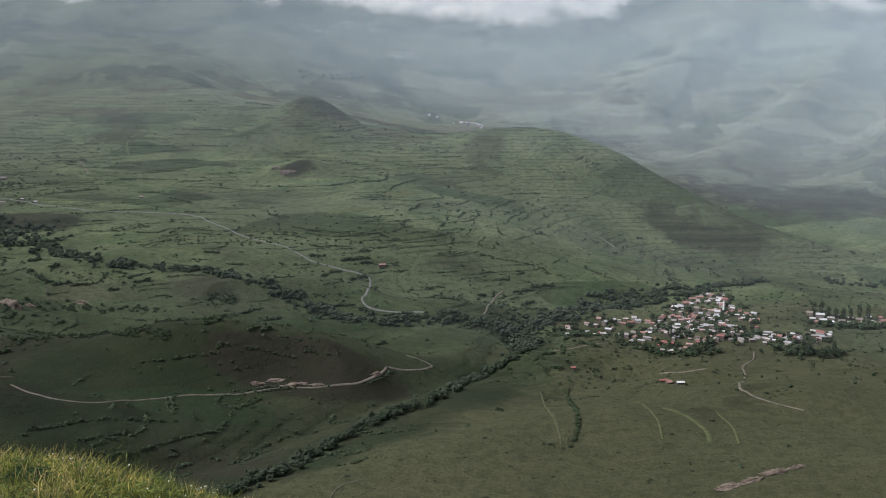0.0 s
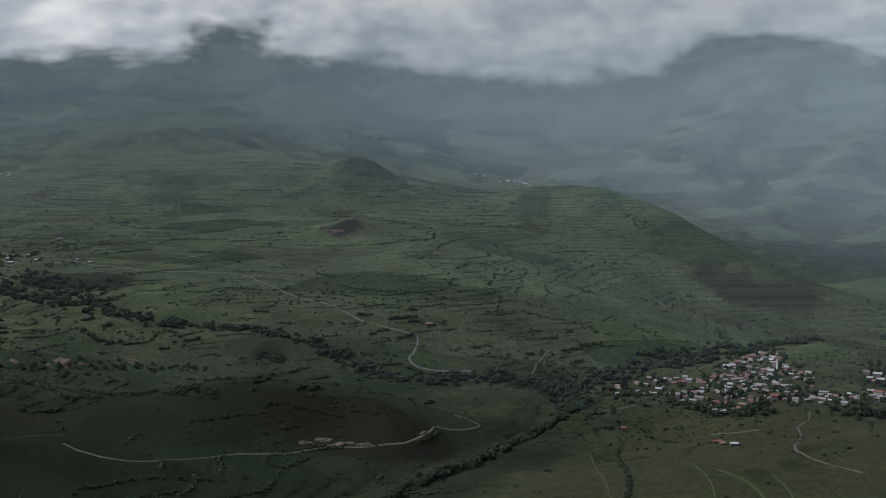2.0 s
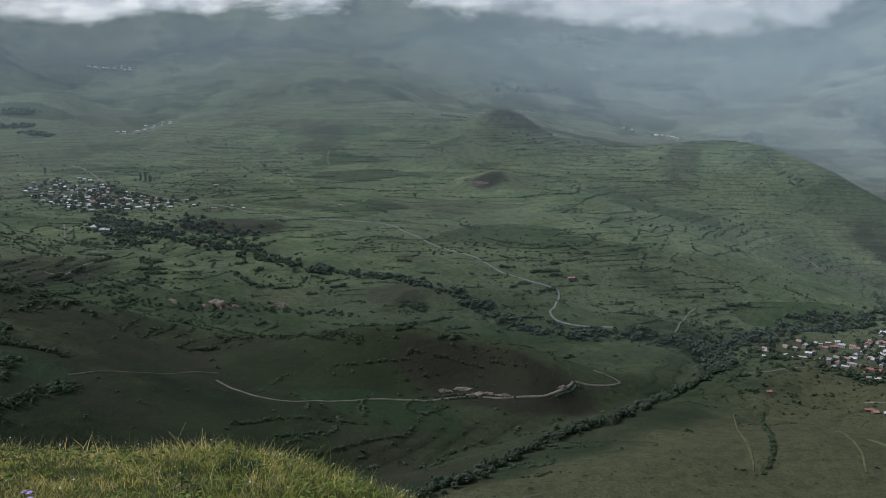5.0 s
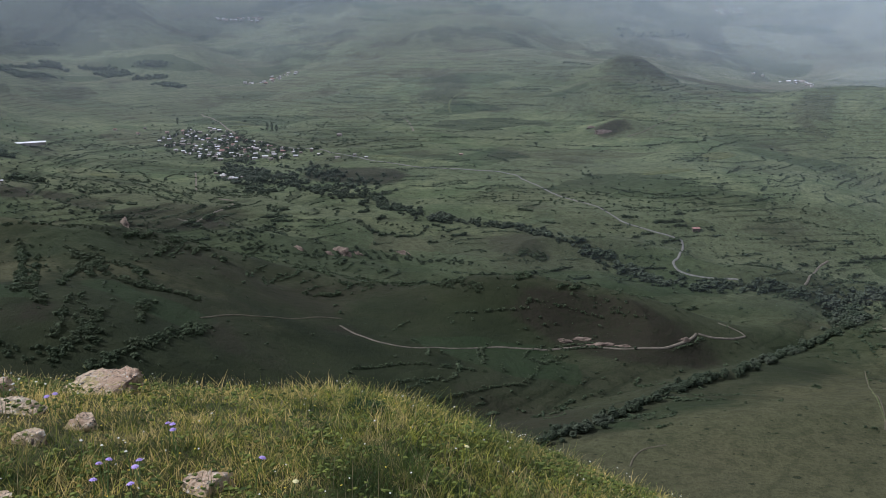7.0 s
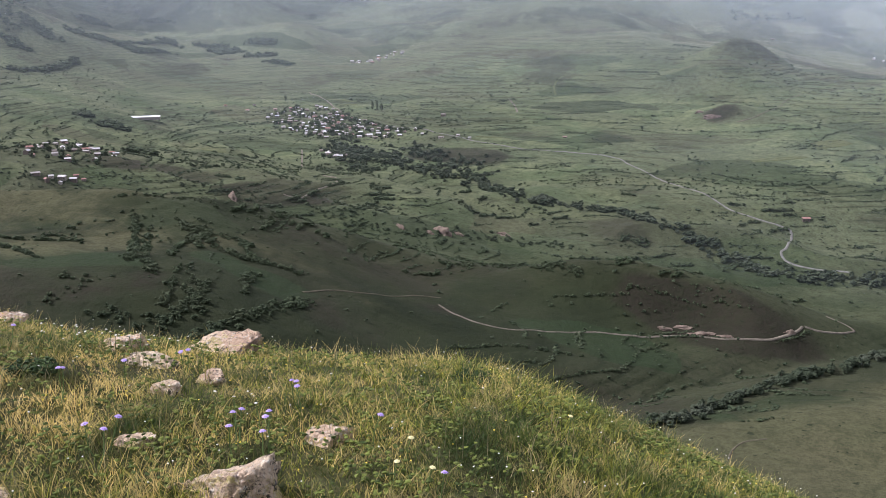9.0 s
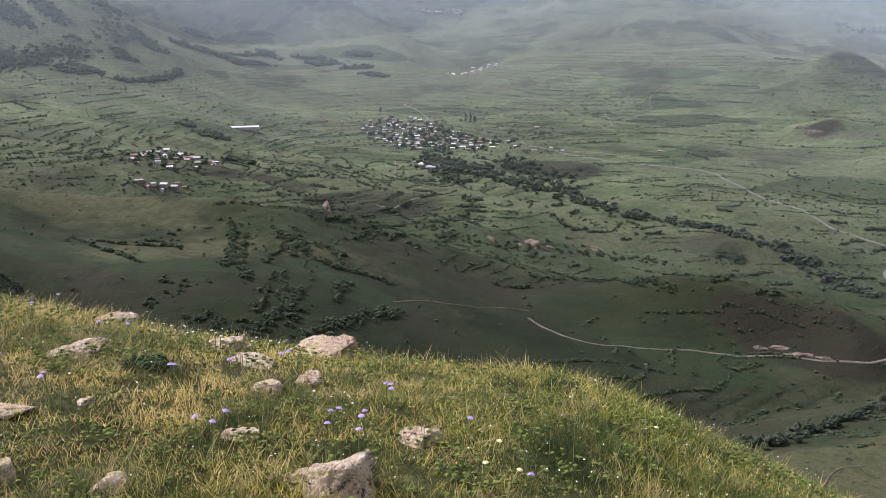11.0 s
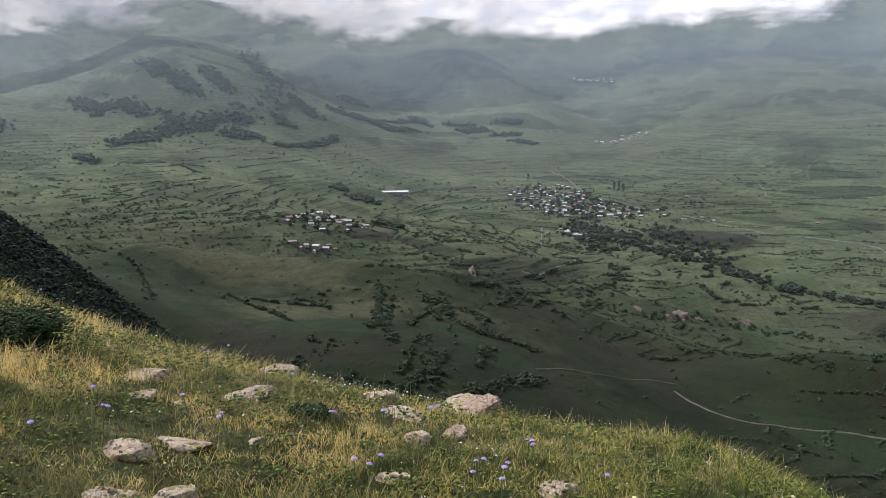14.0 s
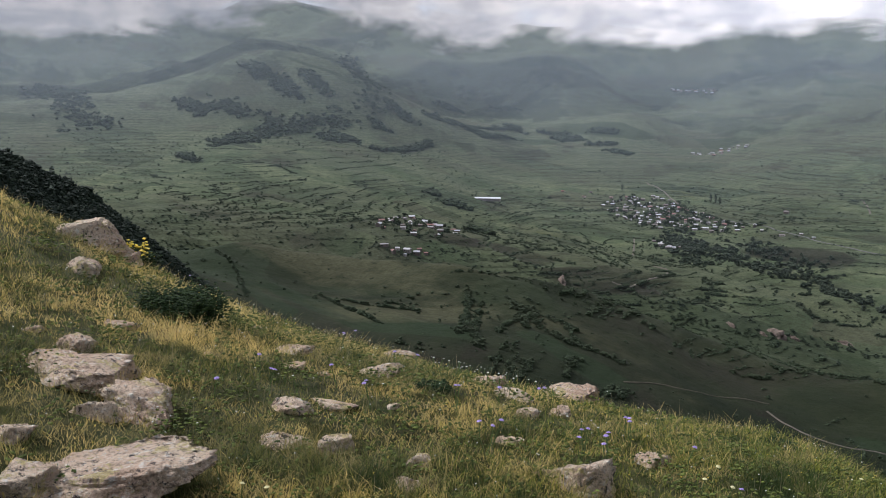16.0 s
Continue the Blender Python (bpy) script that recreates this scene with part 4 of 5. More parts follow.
FOOT_HEDGES = [
    ([(139, 1091), (129, 940), (121, 865), (110, 831)], 1, 0.8),
    ([(-353, 815), (-324, 854), (-278, 886), (-249, 901)], 1.5, 0.9),
    ([(-263, 836), (-227, 881), (-210, 901)], 1.6, 0.9),
    ([(-311, 819), (-280, 857)], 1.8, 0.9),
    ([(-288, 814), (-271, 827)], 0.8, 2.5),
    ([(-178, 883), (-149, 933)], 1.8, 1),
    ([(-215, 951), (-192, 1011)], 1.8, 1),
    ([(54, 983), (58, 976)], 0.5, 1.5),
    ([(90, 836), (96, 833)], 0.5, 2),
    ([(-95, 804), (-58, 815)], 3, 1),
    ([(-250, 1079), (-207, 1092), (-169, 1098)], 2, 1.2),
    ([(-322, 1032), (-254, 1066)], 2.6, 1),
]
HEDGES = [
    ([(-225, 1704), (-146, 1674), (-82, 1694), (-66, 1745)], 1.6, 1.6),
    ([(-104, 1672), (-80, 1659), (-107, 1645)], 1.4, 2),
    ([(-18, 1689), (4, 1768), (13, 1836)], 3.6, 1.8),
    ([(16, 1675), (20, 1749), (42, 1848)], 3.6, 1.8),
    ([(39, 1710), (55, 1781), (66, 1847)], 4, 1.8),
    ([(58, 1687), (72, 1721)], 2, 2),
    ([(85, 1679), (98, 1744), (93, 1789)], 4, 2),
    ([(-214, 1622), (-184, 1600)], 1.2, 3),
    ([(-384, 2031), (-288, 2007), (-198, 2000)], 2.2, 1.5),
    ([(-198, 2004), (-123, 2025), (-115, 2086)], 1.6, 3),
    ([(-143, 1873), (-48, 2086)], 3, 1.5),
    ([(-59, 1806), (-37, 1882)], 1.8, 2),
]
SLOPE_HEDGES = [
    ([(164, 2016), (181, 2026)], 0.9, 3),
    ([(153, 1793), (187, 1806)], 1, 4),
    ([(62, 1651), (122, 1638), (170, 1608), (201, 1595)], 2, 3),
    ([(262, 2220), (281, 2187), (328, 2130)], 1, 9),
    ([(-18, 2237), (11, 2241)], 1.2, 4),
    ([(-517, 2739), (-467, 2762)], 0.8, 8),
    ([(-524, 1929), (-470, 1897)], 1.6, 3),
    ([(-311, 1811), (-280, 1779)], 1, 3),
    ([(-665, 1792), (-640, 1788)], 1.2, 5),
    ([(-566, 1420), (-434, 1399)], 4, 3),
    ([(-320, 1351), (-275, 1326)], 2.2, 2.5),
    ([(-186, 1123), (-152, 1112), (-119, 1109)], 2, 4),
    ([(234, 1662), (271, 1606)], 1.6, 5),
    ([(395, 1768), (390, 1658)], 2, 5),
]
PLAIN_HEDGES = [
    ([(-1998, 1281), (-1898, 1350), (-1718, 1425)], 2.4, 3),
    ([(-1521, 1032), (-1463, 1147)], 2.5, 2.5),
    ([(-1314, 925), (-1289, 1063), (-1280, 1211)], 2.5, 2.5),
    ([(-1763, 1389), (-1679, 1377)], 1, 6),
    ([(-1610, 1305), (-1623, 1358)], 1.2, 5),
    ([(-1067, 1342), (-997, 1328)], 1.5, 6),
    ([(-983, 1310), (-876, 1331), (-805, 1318)], 2.2, 5),
    ([(-1074, 1011), (-1029, 1068)], 1.6, 6),
    ([(-1035, 1112), (-956, 1173)], 3.5, 4),
    ([(-771, 854), (-693, 921)], 3, 2),
    ([(-845, 1192), (-795, 1191)], 1.2, 8),
]

woods("dark_scrub", np.concatenate([along(RNG, l, s, d) for l, s, d in SCRUB + GULLY_SCRUB + HILL_SCRUB]), 1.6, 4.6, 20, M_DARK_LEAF, "dark green scrub in gullies and hedges")
woods("terrace_hedges", np.concatenate([along(RNG, l, s, d) for l, s, d in FOOT_HEDGES + HEDGES + SLOPE_HEDGES + PLAIN_HEDGES]), 1.0, 3.4, 12, M_DARK_LEAF, "dark hedges and bushes along old terrace banks")
FAR_WOODS = [
    ([(-2087, 1466), (-2155, 1655), (-2157, 1789), (-2111, 1933)], 1.6, 45),
    ([(-2068, 1781), (-1997, 1807)], 2.5, 30),
    ([(-2125, 2033), (-2236, 2117), (-3010, 2761)], 2.5, 50),
    ([(-3435, 1689), (-2720, 1431), (-2491, 1401)], 2.2, 60),
    ([(-1916, 1831), (-1885, 1904), (-1938, 2069)], 2.5, 16),
    ([(-2063, 2252), (-2041, 2608)], 4, 22),
    ([(-1962, 2316), (-1957, 2472)], 3, 18),
    ([(-2099, 2212), (-2052, 2242)], 3, 25),
    ([(-1979, 2644), (-1891, 2665)], 3, 22),
    ([(-1764, 2596), (-1671, 2605)], 3, 18),
    ([(-506, 3518), (-279, 3625)], 7, 30),
]
STANDS = [(-2470, 1667, 60), (-2358, 1708, 60), (-2194, 1738, 45), (-2320, 1876, 60), (-2442, 1872, 60), (-2275, 1948, 50), (-2019, 1827, 40), (-2061, 1989, 30), (-2024, 2343, 50), (-2037, 2578, 30), (-1869, 2621, 45), (-1760, 2682, 40), (-1623, 2548, 30), (-2090, 2107, 45), (-2480, 2753, 50), (-2305, 2855, 45), (-1508, 1626, 18), (-1422, 1601, 30), (-1146, 1339, 14), (-1103, 1325, 10), (-2006, 1328, 30)]

_stands = np.concatenate([np.array([x, y]) + RNG.normal(size=(int(w * 3.2), 2)) * np.array([w * 0.55, w * 0.2]) for x, y, w in STANDS])
woods("far_woods", np.concatenate([along(RNG, l, s * 0.8, d * 0.5) for l, s, d in FAR_WOODS] + [_stands]), 5, 10, 9, M_DARK_LEAF, "dark woods on the far plain and hill flanks", 0.7)

# scattered bushes, and hedges that follow the terrace banks
_n = 260000
_a, _r = np.radians(RNG.uniform(-66, 26, _n)), 800 + 2000 * RNG.random(_n) ** 1.25
_x, _y = _r * np.sin(_a), _r * np.cos(_a)
_st, _ti = terraces(_x, _y, slopes(_x, _y))
_fr = _st - np.floor(_st)
_where = ripple(_x, _y, 210, 3, 93)
_keep = ((_fr > 0.86) & (_ti > 0.2) & (_where > -0.1) & (RNG.random(_n) < 0.6)) | ((_where > 0.22) & (RNG.random(_n) < 0.08)) | ((_r > 1150) & (_r < 1750) & (_where > -0.05) & (RNG.random(_n) < 0.06)) | (RNG.random(_n) < 0.016)
_xy = np.column_stack([_x, _y])[_keep & (RNG.random(_n) < (1.1 - 0.7 * np.abs(heath(_x, _y))) * np.clip((_r - 950) / 300, 0.25, 1))]
woods("scattered_bushes", _xy[:20000], 0.9, 3.6, 4, M_BANK, "small dark bushes scattered over pastures and terrace banks", 0.75)


def contour_runs(count, near, far, a0, a1, low, high, step):
    """Broken rows of bushes that follow the slope's contours, as old terrace banks do."""
    a, r = np.radians(RNG.uniform(a0, a1, count)), RNG.uniform(near, far, count)
    x, y = r * np.sin(a), r * np.cos(a)
    keep = ripple(x, y, 260, 2, 95) > -0.25
    x, y = x[keep], y[keep]
    left, out = RNG.uniform(low, high, len(x)), []
    while len(x):
        out.append(np.column_stack([x, y]) + RNG.normal(size=(len(x), 2)) * 0.8)
        gx = ripple(x, y, 60, 2, 97) * 0.04 + (slopes(x + 12, y) - slopes(x - 12, y)) / 24
        gy = (slopes(x, y + 12) - slopes(x, y - 12)) / 24
        g = np.hypot(gx, gy) + 1e-6
        x, y, left = x - gy / g * step, y + gx / g * step, left - step
        x, y, left = x[left > 0], y[left > 0], left[left > 0]
    return np.concatenate(out)


woods("thickets", contour_runs(150, 1140, 1620, -36, 8, 8, 45, 1.7), 1.8, 5.0, 9, M_DARK_LEAF, "dark thickets in the folds of the pasture", 0.8)
woods("bank_bushes", np.concatenate([contour_runs(210, 1120, 1700, -34, 8, 14, 70, 2.0), contour_runs(420, 1700, 2650, -28, 7, 20, 110, 3.0), contour_runs(300, 1400, 2500, -58, -28, 25, 140, 3.0), contour_runs(36, 830, 1080, -20, -4, 15, 70, 1.8)]), 0.7, 2.5, 4, M_BANK, "rows of low dark bushes on old terrace banks", 0.6)
_n = 9000
_s = np.where(RNG.random(_n) < 0.75, 0.55 + 0.45 * RNG.random(_n), RNG.random(_n))
_px = np.column_stack([-300 - 271 * _s, -90 + 400 * _s]) + RNG.normal(size=(_n, 2)) * 45 + np.array([35, 20])
_px = np.concatenate([_px, np.column_stack([-571 - 69 * RNG.random(1500), 310 + 110 * RNG.random(1500)]) + RNG.normal(size=(1500, 2)) * 30])
_px = _px[np.hypot(_px[:, 0], _px[:, 1]) > 330]
woods("spur_forest", _px, 2.2, 4.6, 7, M_FOREST, "dark forest covering the neighbouring steep spur", 1.1)


# ---------------------------------------------------------------- houses
def gable(bm, w, d, z0, z1, rise):
    """Walls of a house with two gables."""
    vs = box(bm, -w / 2, -d / 2, z0, w / 2, d / 2, z1)
    for x in (-w / 2, w / 2):
        a = bm.verts.new((x, -d / 2, z1))
        b = bm.verts.new((x, d / 2, z1))
        c = bm.verts.new((x, 0, z1 + rise - 0.05))
        bm.faces.new((a, b, c))


def house_thing(name, w, d, h, rise, roof_mat, label, full=True):
    base = new(name)
    bm = bmesh.new()
    gable(bm, w, d, -2.0, h, rise)
    part("wall", bm, M_WALL, base)
    bm = bmesh.new()
    for s in (-1, 1):
        o, t = 0.5, 0.22
        k = rise / (d / 2)
        rows = [(s * (d / 2 + o), h - o * k), (0, h + rise)]
        vs = [bm.verts.new((x, y, z + dz)) for dz in (0.03, t) for x in (-w / 2 - o, w / 2 + o) for y, z in rows]
        for f in ((0, 1, 3, 2), (4, 6, 7, 5), (0, 4, 5, 1), (2, 3, 7, 6), (0, 2, 6, 4), (1, 5, 7, 3)):
            bm.faces.new([vs[i] for i in f])
    part("roof", bm, roof_mat, base)
    if full:
        bm = bmesh.new()
        box(bm, w * 0.22, d * 0.12, h, w * 0.22 + 0.6, d * 0.12 + 0.6, h + rise + 0.8)
        part("chimney", bm, M_BRICK, base)
        bm = bmesh.new()
        box(bm, -0.5, -d / 2 - 0.06, 0, 0.5, -d / 2 + 0.04, 2.0)
        part("door", bm, M_DOOR, base)
        for x in (-w * 0.32, w * 0.3):
            bm = bmesh.new()
            box(bm, x - 0.55, -d / 2 - 0.05, 1.0, x + 0.55, -d / 2 + 0.04, 2.3)
            part("window", bm, M_GLASS, base)
    return tagged(base, label, "house")


HOUSE_LABEL = "small stone and plaster village house with sheet-metal roof"
HOUSES = [house_thing("house", *q, M_ROOF, HOUSE_LABEL) for q in ((9.5, 7, 3.0, 1.7), (8, 6, 2.8, 1.4), (11, 8, 4.4, 1.9), (7, 5, 2.6, 1.1), (12, 6, 2.8, 1.3))]
COTTAGES = [house_thing("cottage", *q, M_PALE_ROOF, "low plaster cottage with sheet-metal roof on the plain") for q in ((10, 7, 3.0, 1.6), (8, 6, 2.8, 1.3), (12, 8, 4.0, 1.8))]
FAR_HOUSES = [house_thing("far_house", *q, M_PALE_ROOF, "tiny pale house of a far hamlet", False) for q in ((14, 9, 4, 2), (11, 8, 3.5, 2))]
USED = set()


def settle(kinds, x, y, turn, group):
    """Puts one more house of these kinds on the land, bedded into the slope."""
    m = pose(x, y, float(ground(x, y)) + 0.1, 0, 0, turn)
    kind = kinds[int(RNG.integers(len(kinds)))]
    if kind.name not in USED:
        USED.add(kind.name)
        kind.matrix_basis = m
        return tagged(kind, group=group)
    ob = copy_thing(kind, m)
    ob.scale = (RNG.uniform(0.55, 1.0), RNG.uniform(0.6, 0.95), RNG.uniform(0.7, 1.1))
    return tagged(ob, group=group)


def inside(poly, p):
    hit, n = False, len(poly)
    for i in range(n):
        (ax, ay), (bx, by) = poly[i], poly[i - 1]
        if (ay > p[1]) != (by > p[1]) and p[0] < (bx - ax) * (p[1] - ay) / (by - ay) + ax:
            hit = not hit
    return hit


def village(kinds, poly, count, gap, group, main):
    """Houses strewn inside an outline, no two closer than the gap, most of them along one direction."""
    xs, ys = [p[0] for p in poly], [p[1] for p in poly]
    put, tries = [], 0
    while len(put) < count and tries < 9000:
        tries += 1
        p = (RNG.uniform(min(xs), max(xs)), RNG.uniform(min(ys), max(ys)))
        if inside(poly, p) and all(math.hypot(p[0] - q[0], p[1] - q[1]) > gap for q in put):
            put.append(p)
            settle(kinds, *p, main + RNG.choice([0, 90, 180, 0]) + RNG.normal() * 14, group)
    return put


VILLAGE_A = [(164, 1417), (227, 1436), (316, 1425), (355, 1528), (401, 1575), (445, 1570), (431, 1458), (448, 1403), (440, 1352), (470, 1325), (526, 1333), (514, 1294), (452, 1272), (401, 1274), (341, 1271), (310, 1232), (273, 1256), (239, 1273), (215, 1406), (160, 1287)]
VILLAGE_B = [(-1308, 1976), (-1317, 2114), (-1249, 2158), (-1152, 2066), (-1077, 2033), (-963, 1917), (-867, 1881), (-844, 1842), (-911, 1838), (-967, 1822), (-1010, 1830), (-1078, 1832), (-1157, 1874), (-1253, 1936)]
VILLAGE_C = [(-1139, 1088), (-1217, 1201), (-1238, 1332), (-1103, 1253), (-1037, 1185), (-1069, 1149), (-1070, 1089), (-1098, 1071)]
put_a = village(HOUSES, VILLAGE_A, 300, 7.4, "houses of the village by the river", -20)
put_b = village(COTTAGES, VILLAGE_B, 130, 13.5, "houses of the village on the plain", 20)
put_c = village(COTTAGES, VILLAGE_C, 34, 14, "houses of the village behind the hill", 40)
village(COTTAGES, [(-1063, 1035), (-1050, 1067), (-1033, 1097), (-1024, 1087), (-1032, 1048), (-1053, 1030)], 8, 12, "houses of the village behind the hill", 40)
village(COTTAGES, [(-1020, 1731), (-915, 1655), (-889, 1607), (-926, 1611)], 8, 11, "houses of the village on the plain", 20)
village(COTTAGES, [(523, 1411), (577, 1404), (622, 1392), (613, 1370), (521, 1383)], 20, 12, "houses of the village by the river", -10)
village(COTTAGES, [(-1494, 2745), (-1441, 2810), (-1405, 2854), (-1304, 2723), (-1327, 2657), (-1379, 2617)], 26, 16, "houses of the upper hamlet", 10)
village(FAR_HOUSES, [(-613, 3977), (-445, 4065), (-321, 4207), (-91, 4283), (-113, 4195), (-310, 4053), (-459, 3980)], 60, 17, "houses of the far hamlets", 0)
village(FAR_HOUSES, [(-212, 3898), (-82, 3835), (-82, 3811), (-176, 3812)], 20, 14, "houses of the far hamlets", 0)
village(FAR_HOUSES, [(-1985, 3442), (-1769, 3424), (-1768, 3377), (-1929, 3410)], 30, 17, "houses of the far hamlets", 20)
village(FAR_HOUSES, [(-91, 3371), (2, 3437), (112, 3324), (186, 2306), (184, 2277), (106, 3146), (2, 3396), (-90, 3334)], 26, 11, "houses of the hamlet on the crest", -15)
LONE_HOUSES = [(-777, 1858, 5), (-890, 2046, 5), (-578, 1929, 0), (-96, 1563, 20), (155, 1161, 5), (252, 1110, 5), (256, 1101, 15), (267, 1094, 0), (-346, 3410, 0), (182, 1419, -20), (-804, 1835, 5), (-746, 1842, 10), (-1387, 2027, 0), (-1336, 2068, 10), (-1454, 2034, 5), (-1413, 2094, 30)]
for _x, _y, _t in LONE_HOUSES:
    settle(HOUSES, _x, _y, _t, "lone farmhouses and sheds")
barn = house_thing("barn", 72, 12, 4.5, 2.2, M_WHITE_ROOF, "very long white-roofed cattle barn on the plain", False)
tagged(barn, category="barn")
barn.matrix_basis = pose(-1459, 1740, float(ground(-1459, 1740)) + 0.5, 0, 0, 38)
# a slender minaret-like tower in the village by the river
tower = new("village_tower")
_bm = bmesh.new()
tube(_bm, [(0, 0, -2), (0, 0, 16)], [1.3, 1.1], 10)
part("shaft", _bm, M_WHITE_ROOF, tower)
_bm = bmesh.new()
tube(_bm, [(0, 0, 15), (0, 0, 16.2)], [1.8, 1.8], 10)
part("gallery", _bm, M_WHITE_ROOF, tower)
_bm = bmesh.new()
tube(_bm, [(0, 0, 16.2), (0, 0, 21)], [1.1, 0.1], 10)
part("spire", _bm, M_ROOF, tower)
tower.matrix_basis = pose(410, 1442, float(ground(410, 1442)))
tagged(tower, "slender pale village tower with pointed top", "tower")
_v = [np.array(p) + RNG.normal(size=2) * 10 for p in put_a + put_b * 2 + put_c * 2]
woods("village_trees", np.concatenate([_v, along(RNG, [(434, 1262), (468, 1253), (501, 1254)], 1.2, 9), along(RNG, [(231, 1270), (272, 1252), (309, 1226), (351, 1252)], 2.2, 7), along(RNG, [(155, 1407), (176, 1294)], 1.4, 7), along(RNG, [(518, 1374), (610, 1354)], 1.2, 8)]), 3.5, 9, 18, M_DARK_LEAF, "garden trees between the village houses", 1.0)


# ---------------------------------------------------------------- the meadow round the camera
def near_z(x, y):
    return float(ground(x, y))


def rock(x, y, w, h, seed, label):
    """A half-sunken boulder: broken by flat faces, then pitted."""
    rnd = random.Random(seed)
    bm = bmesh.new()
    bmesh.ops.create_icosphere(bm, subdivisions=5 if w > 0.12 else 4, radius=1)
    planes = []
    for k in range(10):
        d = Vector((rnd.gauss(0, 1), rnd.gauss(0, 1), rnd.gauss(0.1, 0.5))).normalized() if k > 1 else Vector((rnd.gauss(0, 0.22), rnd.gauss(0, 0.22), 1)).normalized()
        planes.append((d, rnd.uniform(0.38, 0.80)))
    for v in bm.verts:
        p = v.co.copy()
        for d, k in planes:
            over = p.dot(d) - k
            if over > 0:
                p -= d * over * 0.97
        q = p * 2.2 + Vector((seed * 1.3, 0, 0))
        p *= 1 + 0.12 * noise.noise(q) + 0.10 * noise.noise(q * 2.7) + 0.09 * noise.noise(q * 6) + 0.07 * noise.noise(q * 13)
        v.co = Vector((p.x * w * 1.4, p.y * w * 1.15, p.z * h * 1.55))
    for f in bm.faces:
        f.smooth = True
    ob = part("rock", bm, M_ROCK, None)
    ob.matrix_world = pose(x, y, near_z(x, y) + h * 0.05, rnd.uniform(-10, 10), rnd.uniform(-12, 12), math.degrees(math.atan2(-x, y)) + rnd.uniform(-20, 20))
    return tagged(ob, label, "rock", "rocks in the meadow")


ROCKS = [(-5.90, 2.31, 0.357, 0.125), (-5.01, 1.82, 0.135, 0.086), (-5.65, 2.46, 0.088, 0.057), (-3.23, 0.82, 0.216, 0.074), (-3.54, 0.98, 0.099, 0.053), (-2.86, 0.89, 0.148, 0.081), (-2.88, 0.73, 0.085, 0.057), (-2.81, 0.37, 0.068, 0.043), (-2.39, 0.49, 0.274, 0.094), (-2.47, 0.25, 0.125, 0.058), (-2.68, 1.42, 0.071, 0.034), (-2.68, 1.68, 0.093, 0.020)]
MORE_ROCKS = [(-2.40, 1.17, 0.082, 0.022), (-2.26, 1.32, 0.070, 0.060), (-1.90, 1.31, 0.055, 0.033), (-1.57, 1.87, 0.135, 0.082), (-2.01, 2.02, 0.051, 0.034), (-1.58, 2.38, 0.072, 0.037), (-4.07, 3.37, 0.151, 0.026), (-3.10, 2.33, 0.125, 0.038), (-3.52, 2.14, 0.097, 0.021), (-3.26, 1.92, 0.053, 0.017), (-3.08, 3.19, 0.150, 0.056), (-2.68, 2.93, 0.098, 0.027)]
SMALL_ROCKS = [(-2.35, 2.55, 0.066, 0.030), (-2.90, 3.70, 0.168, 0.084), (-2.35, 2.84, 0.054, 0.035), (-4.14, 1.91, 0.069, 0.035), (-3.44, 1.58, 0.036, 0.018), (-3.80, 2.70, 0.043, 0.022), (-4.24, 2.42, 0.046, 0.031), (-3.91, 1.41, 0.071, 0.029), (-2.58, 1.91, 0.034, 0.017), (-3.78, 0.92, 0.044, 0.019), (-3.11, 1.99, 0.030, 0.015), (-2.01, 1.49, 0.053, 0.025)]
for _k, _q in enumerate(ROCKS + MORE_ROCKS + SMALL_ROCKS):
    rock(*_q, _k + 1, "large lichen-covered pinkish boulder in the grass" if _q[2] > 0.2 else "half-buried pinkish grey rock with yellow lichen")


def blades(rng, x, y, height, width, lean, bend):
    """Grass blades: two bent segments each, tapering to a point."""
    n = len(x)
    z = ground(x, y) - 0.01
    a = rng.uniform(0, 2 * math.pi, n)
    dx, dy = np.cos(a), np.sin(a)
    b = rng.uniform(0, 2 * math.pi, n)
    wx, wy = np.cos(b) * width / 2, np.sin(b) * width / 2
    rows = []
    for t, k in ((0.0, 1.0), (0.55, 0.75)):
        off = height * (lean * t + bend * t * t)
        cx, cy, cz = x + dx * off, y + dy * off, z + height * (t - 0.25 * bend * t * t)
        rows += [np.column_stack([cx - wx * k, cy - wy * k, cz]), np.column_stack([cx + wx * k, cy + wy * k, cz])]
    off = height * (lean + bend)
    rows.append(np.column_stack([x + dx * off, y + dy * off, z + height * (1 - 0.3 * bend)]))
    v = np.stack(rows, 1).reshape(-1, 3)
    f = np.array([(0, 1, 3), (0, 3, 2), (2, 3, 4)])
    return v, (f[None] + 5 * np.arange(n)[:, None, None]).reshape(-1, 3)


def meadow_places(rng, n, near, far, power):
    """Places in the part of the meadow before the camera, thinning out with the distance."""
    a = np.radians(rng.uniform(-84, 6, n))
    u = rng.random(n)
    p = 2 - power
    r = (near ** p + u * (far ** p - near ** p)) ** (1 / p)
    return r * np.sin(a), r * np.cos(a), r


GRNG = np.random.default_rng(11)
_tx, _ty, _tr = meadow_places(GRNG, 30000, 1.2, 11.0, 1.2)
_i = np.repeat(np.arange(len(_tx)), 16)
_sp = (0.014 + 0.010 * _tr)[_i]
_gx, _gy = _tx[_i] + GRNG.normal(size=len(_i)) * _sp, _ty[_i] + GRNG.normal(size=len(_i)) * _sp
_tall = (0.45 + 1.4 * GRNG.random(len(_tx)) ** 1.5)[_i]
_gr = np.hypot(_gx, _gy)
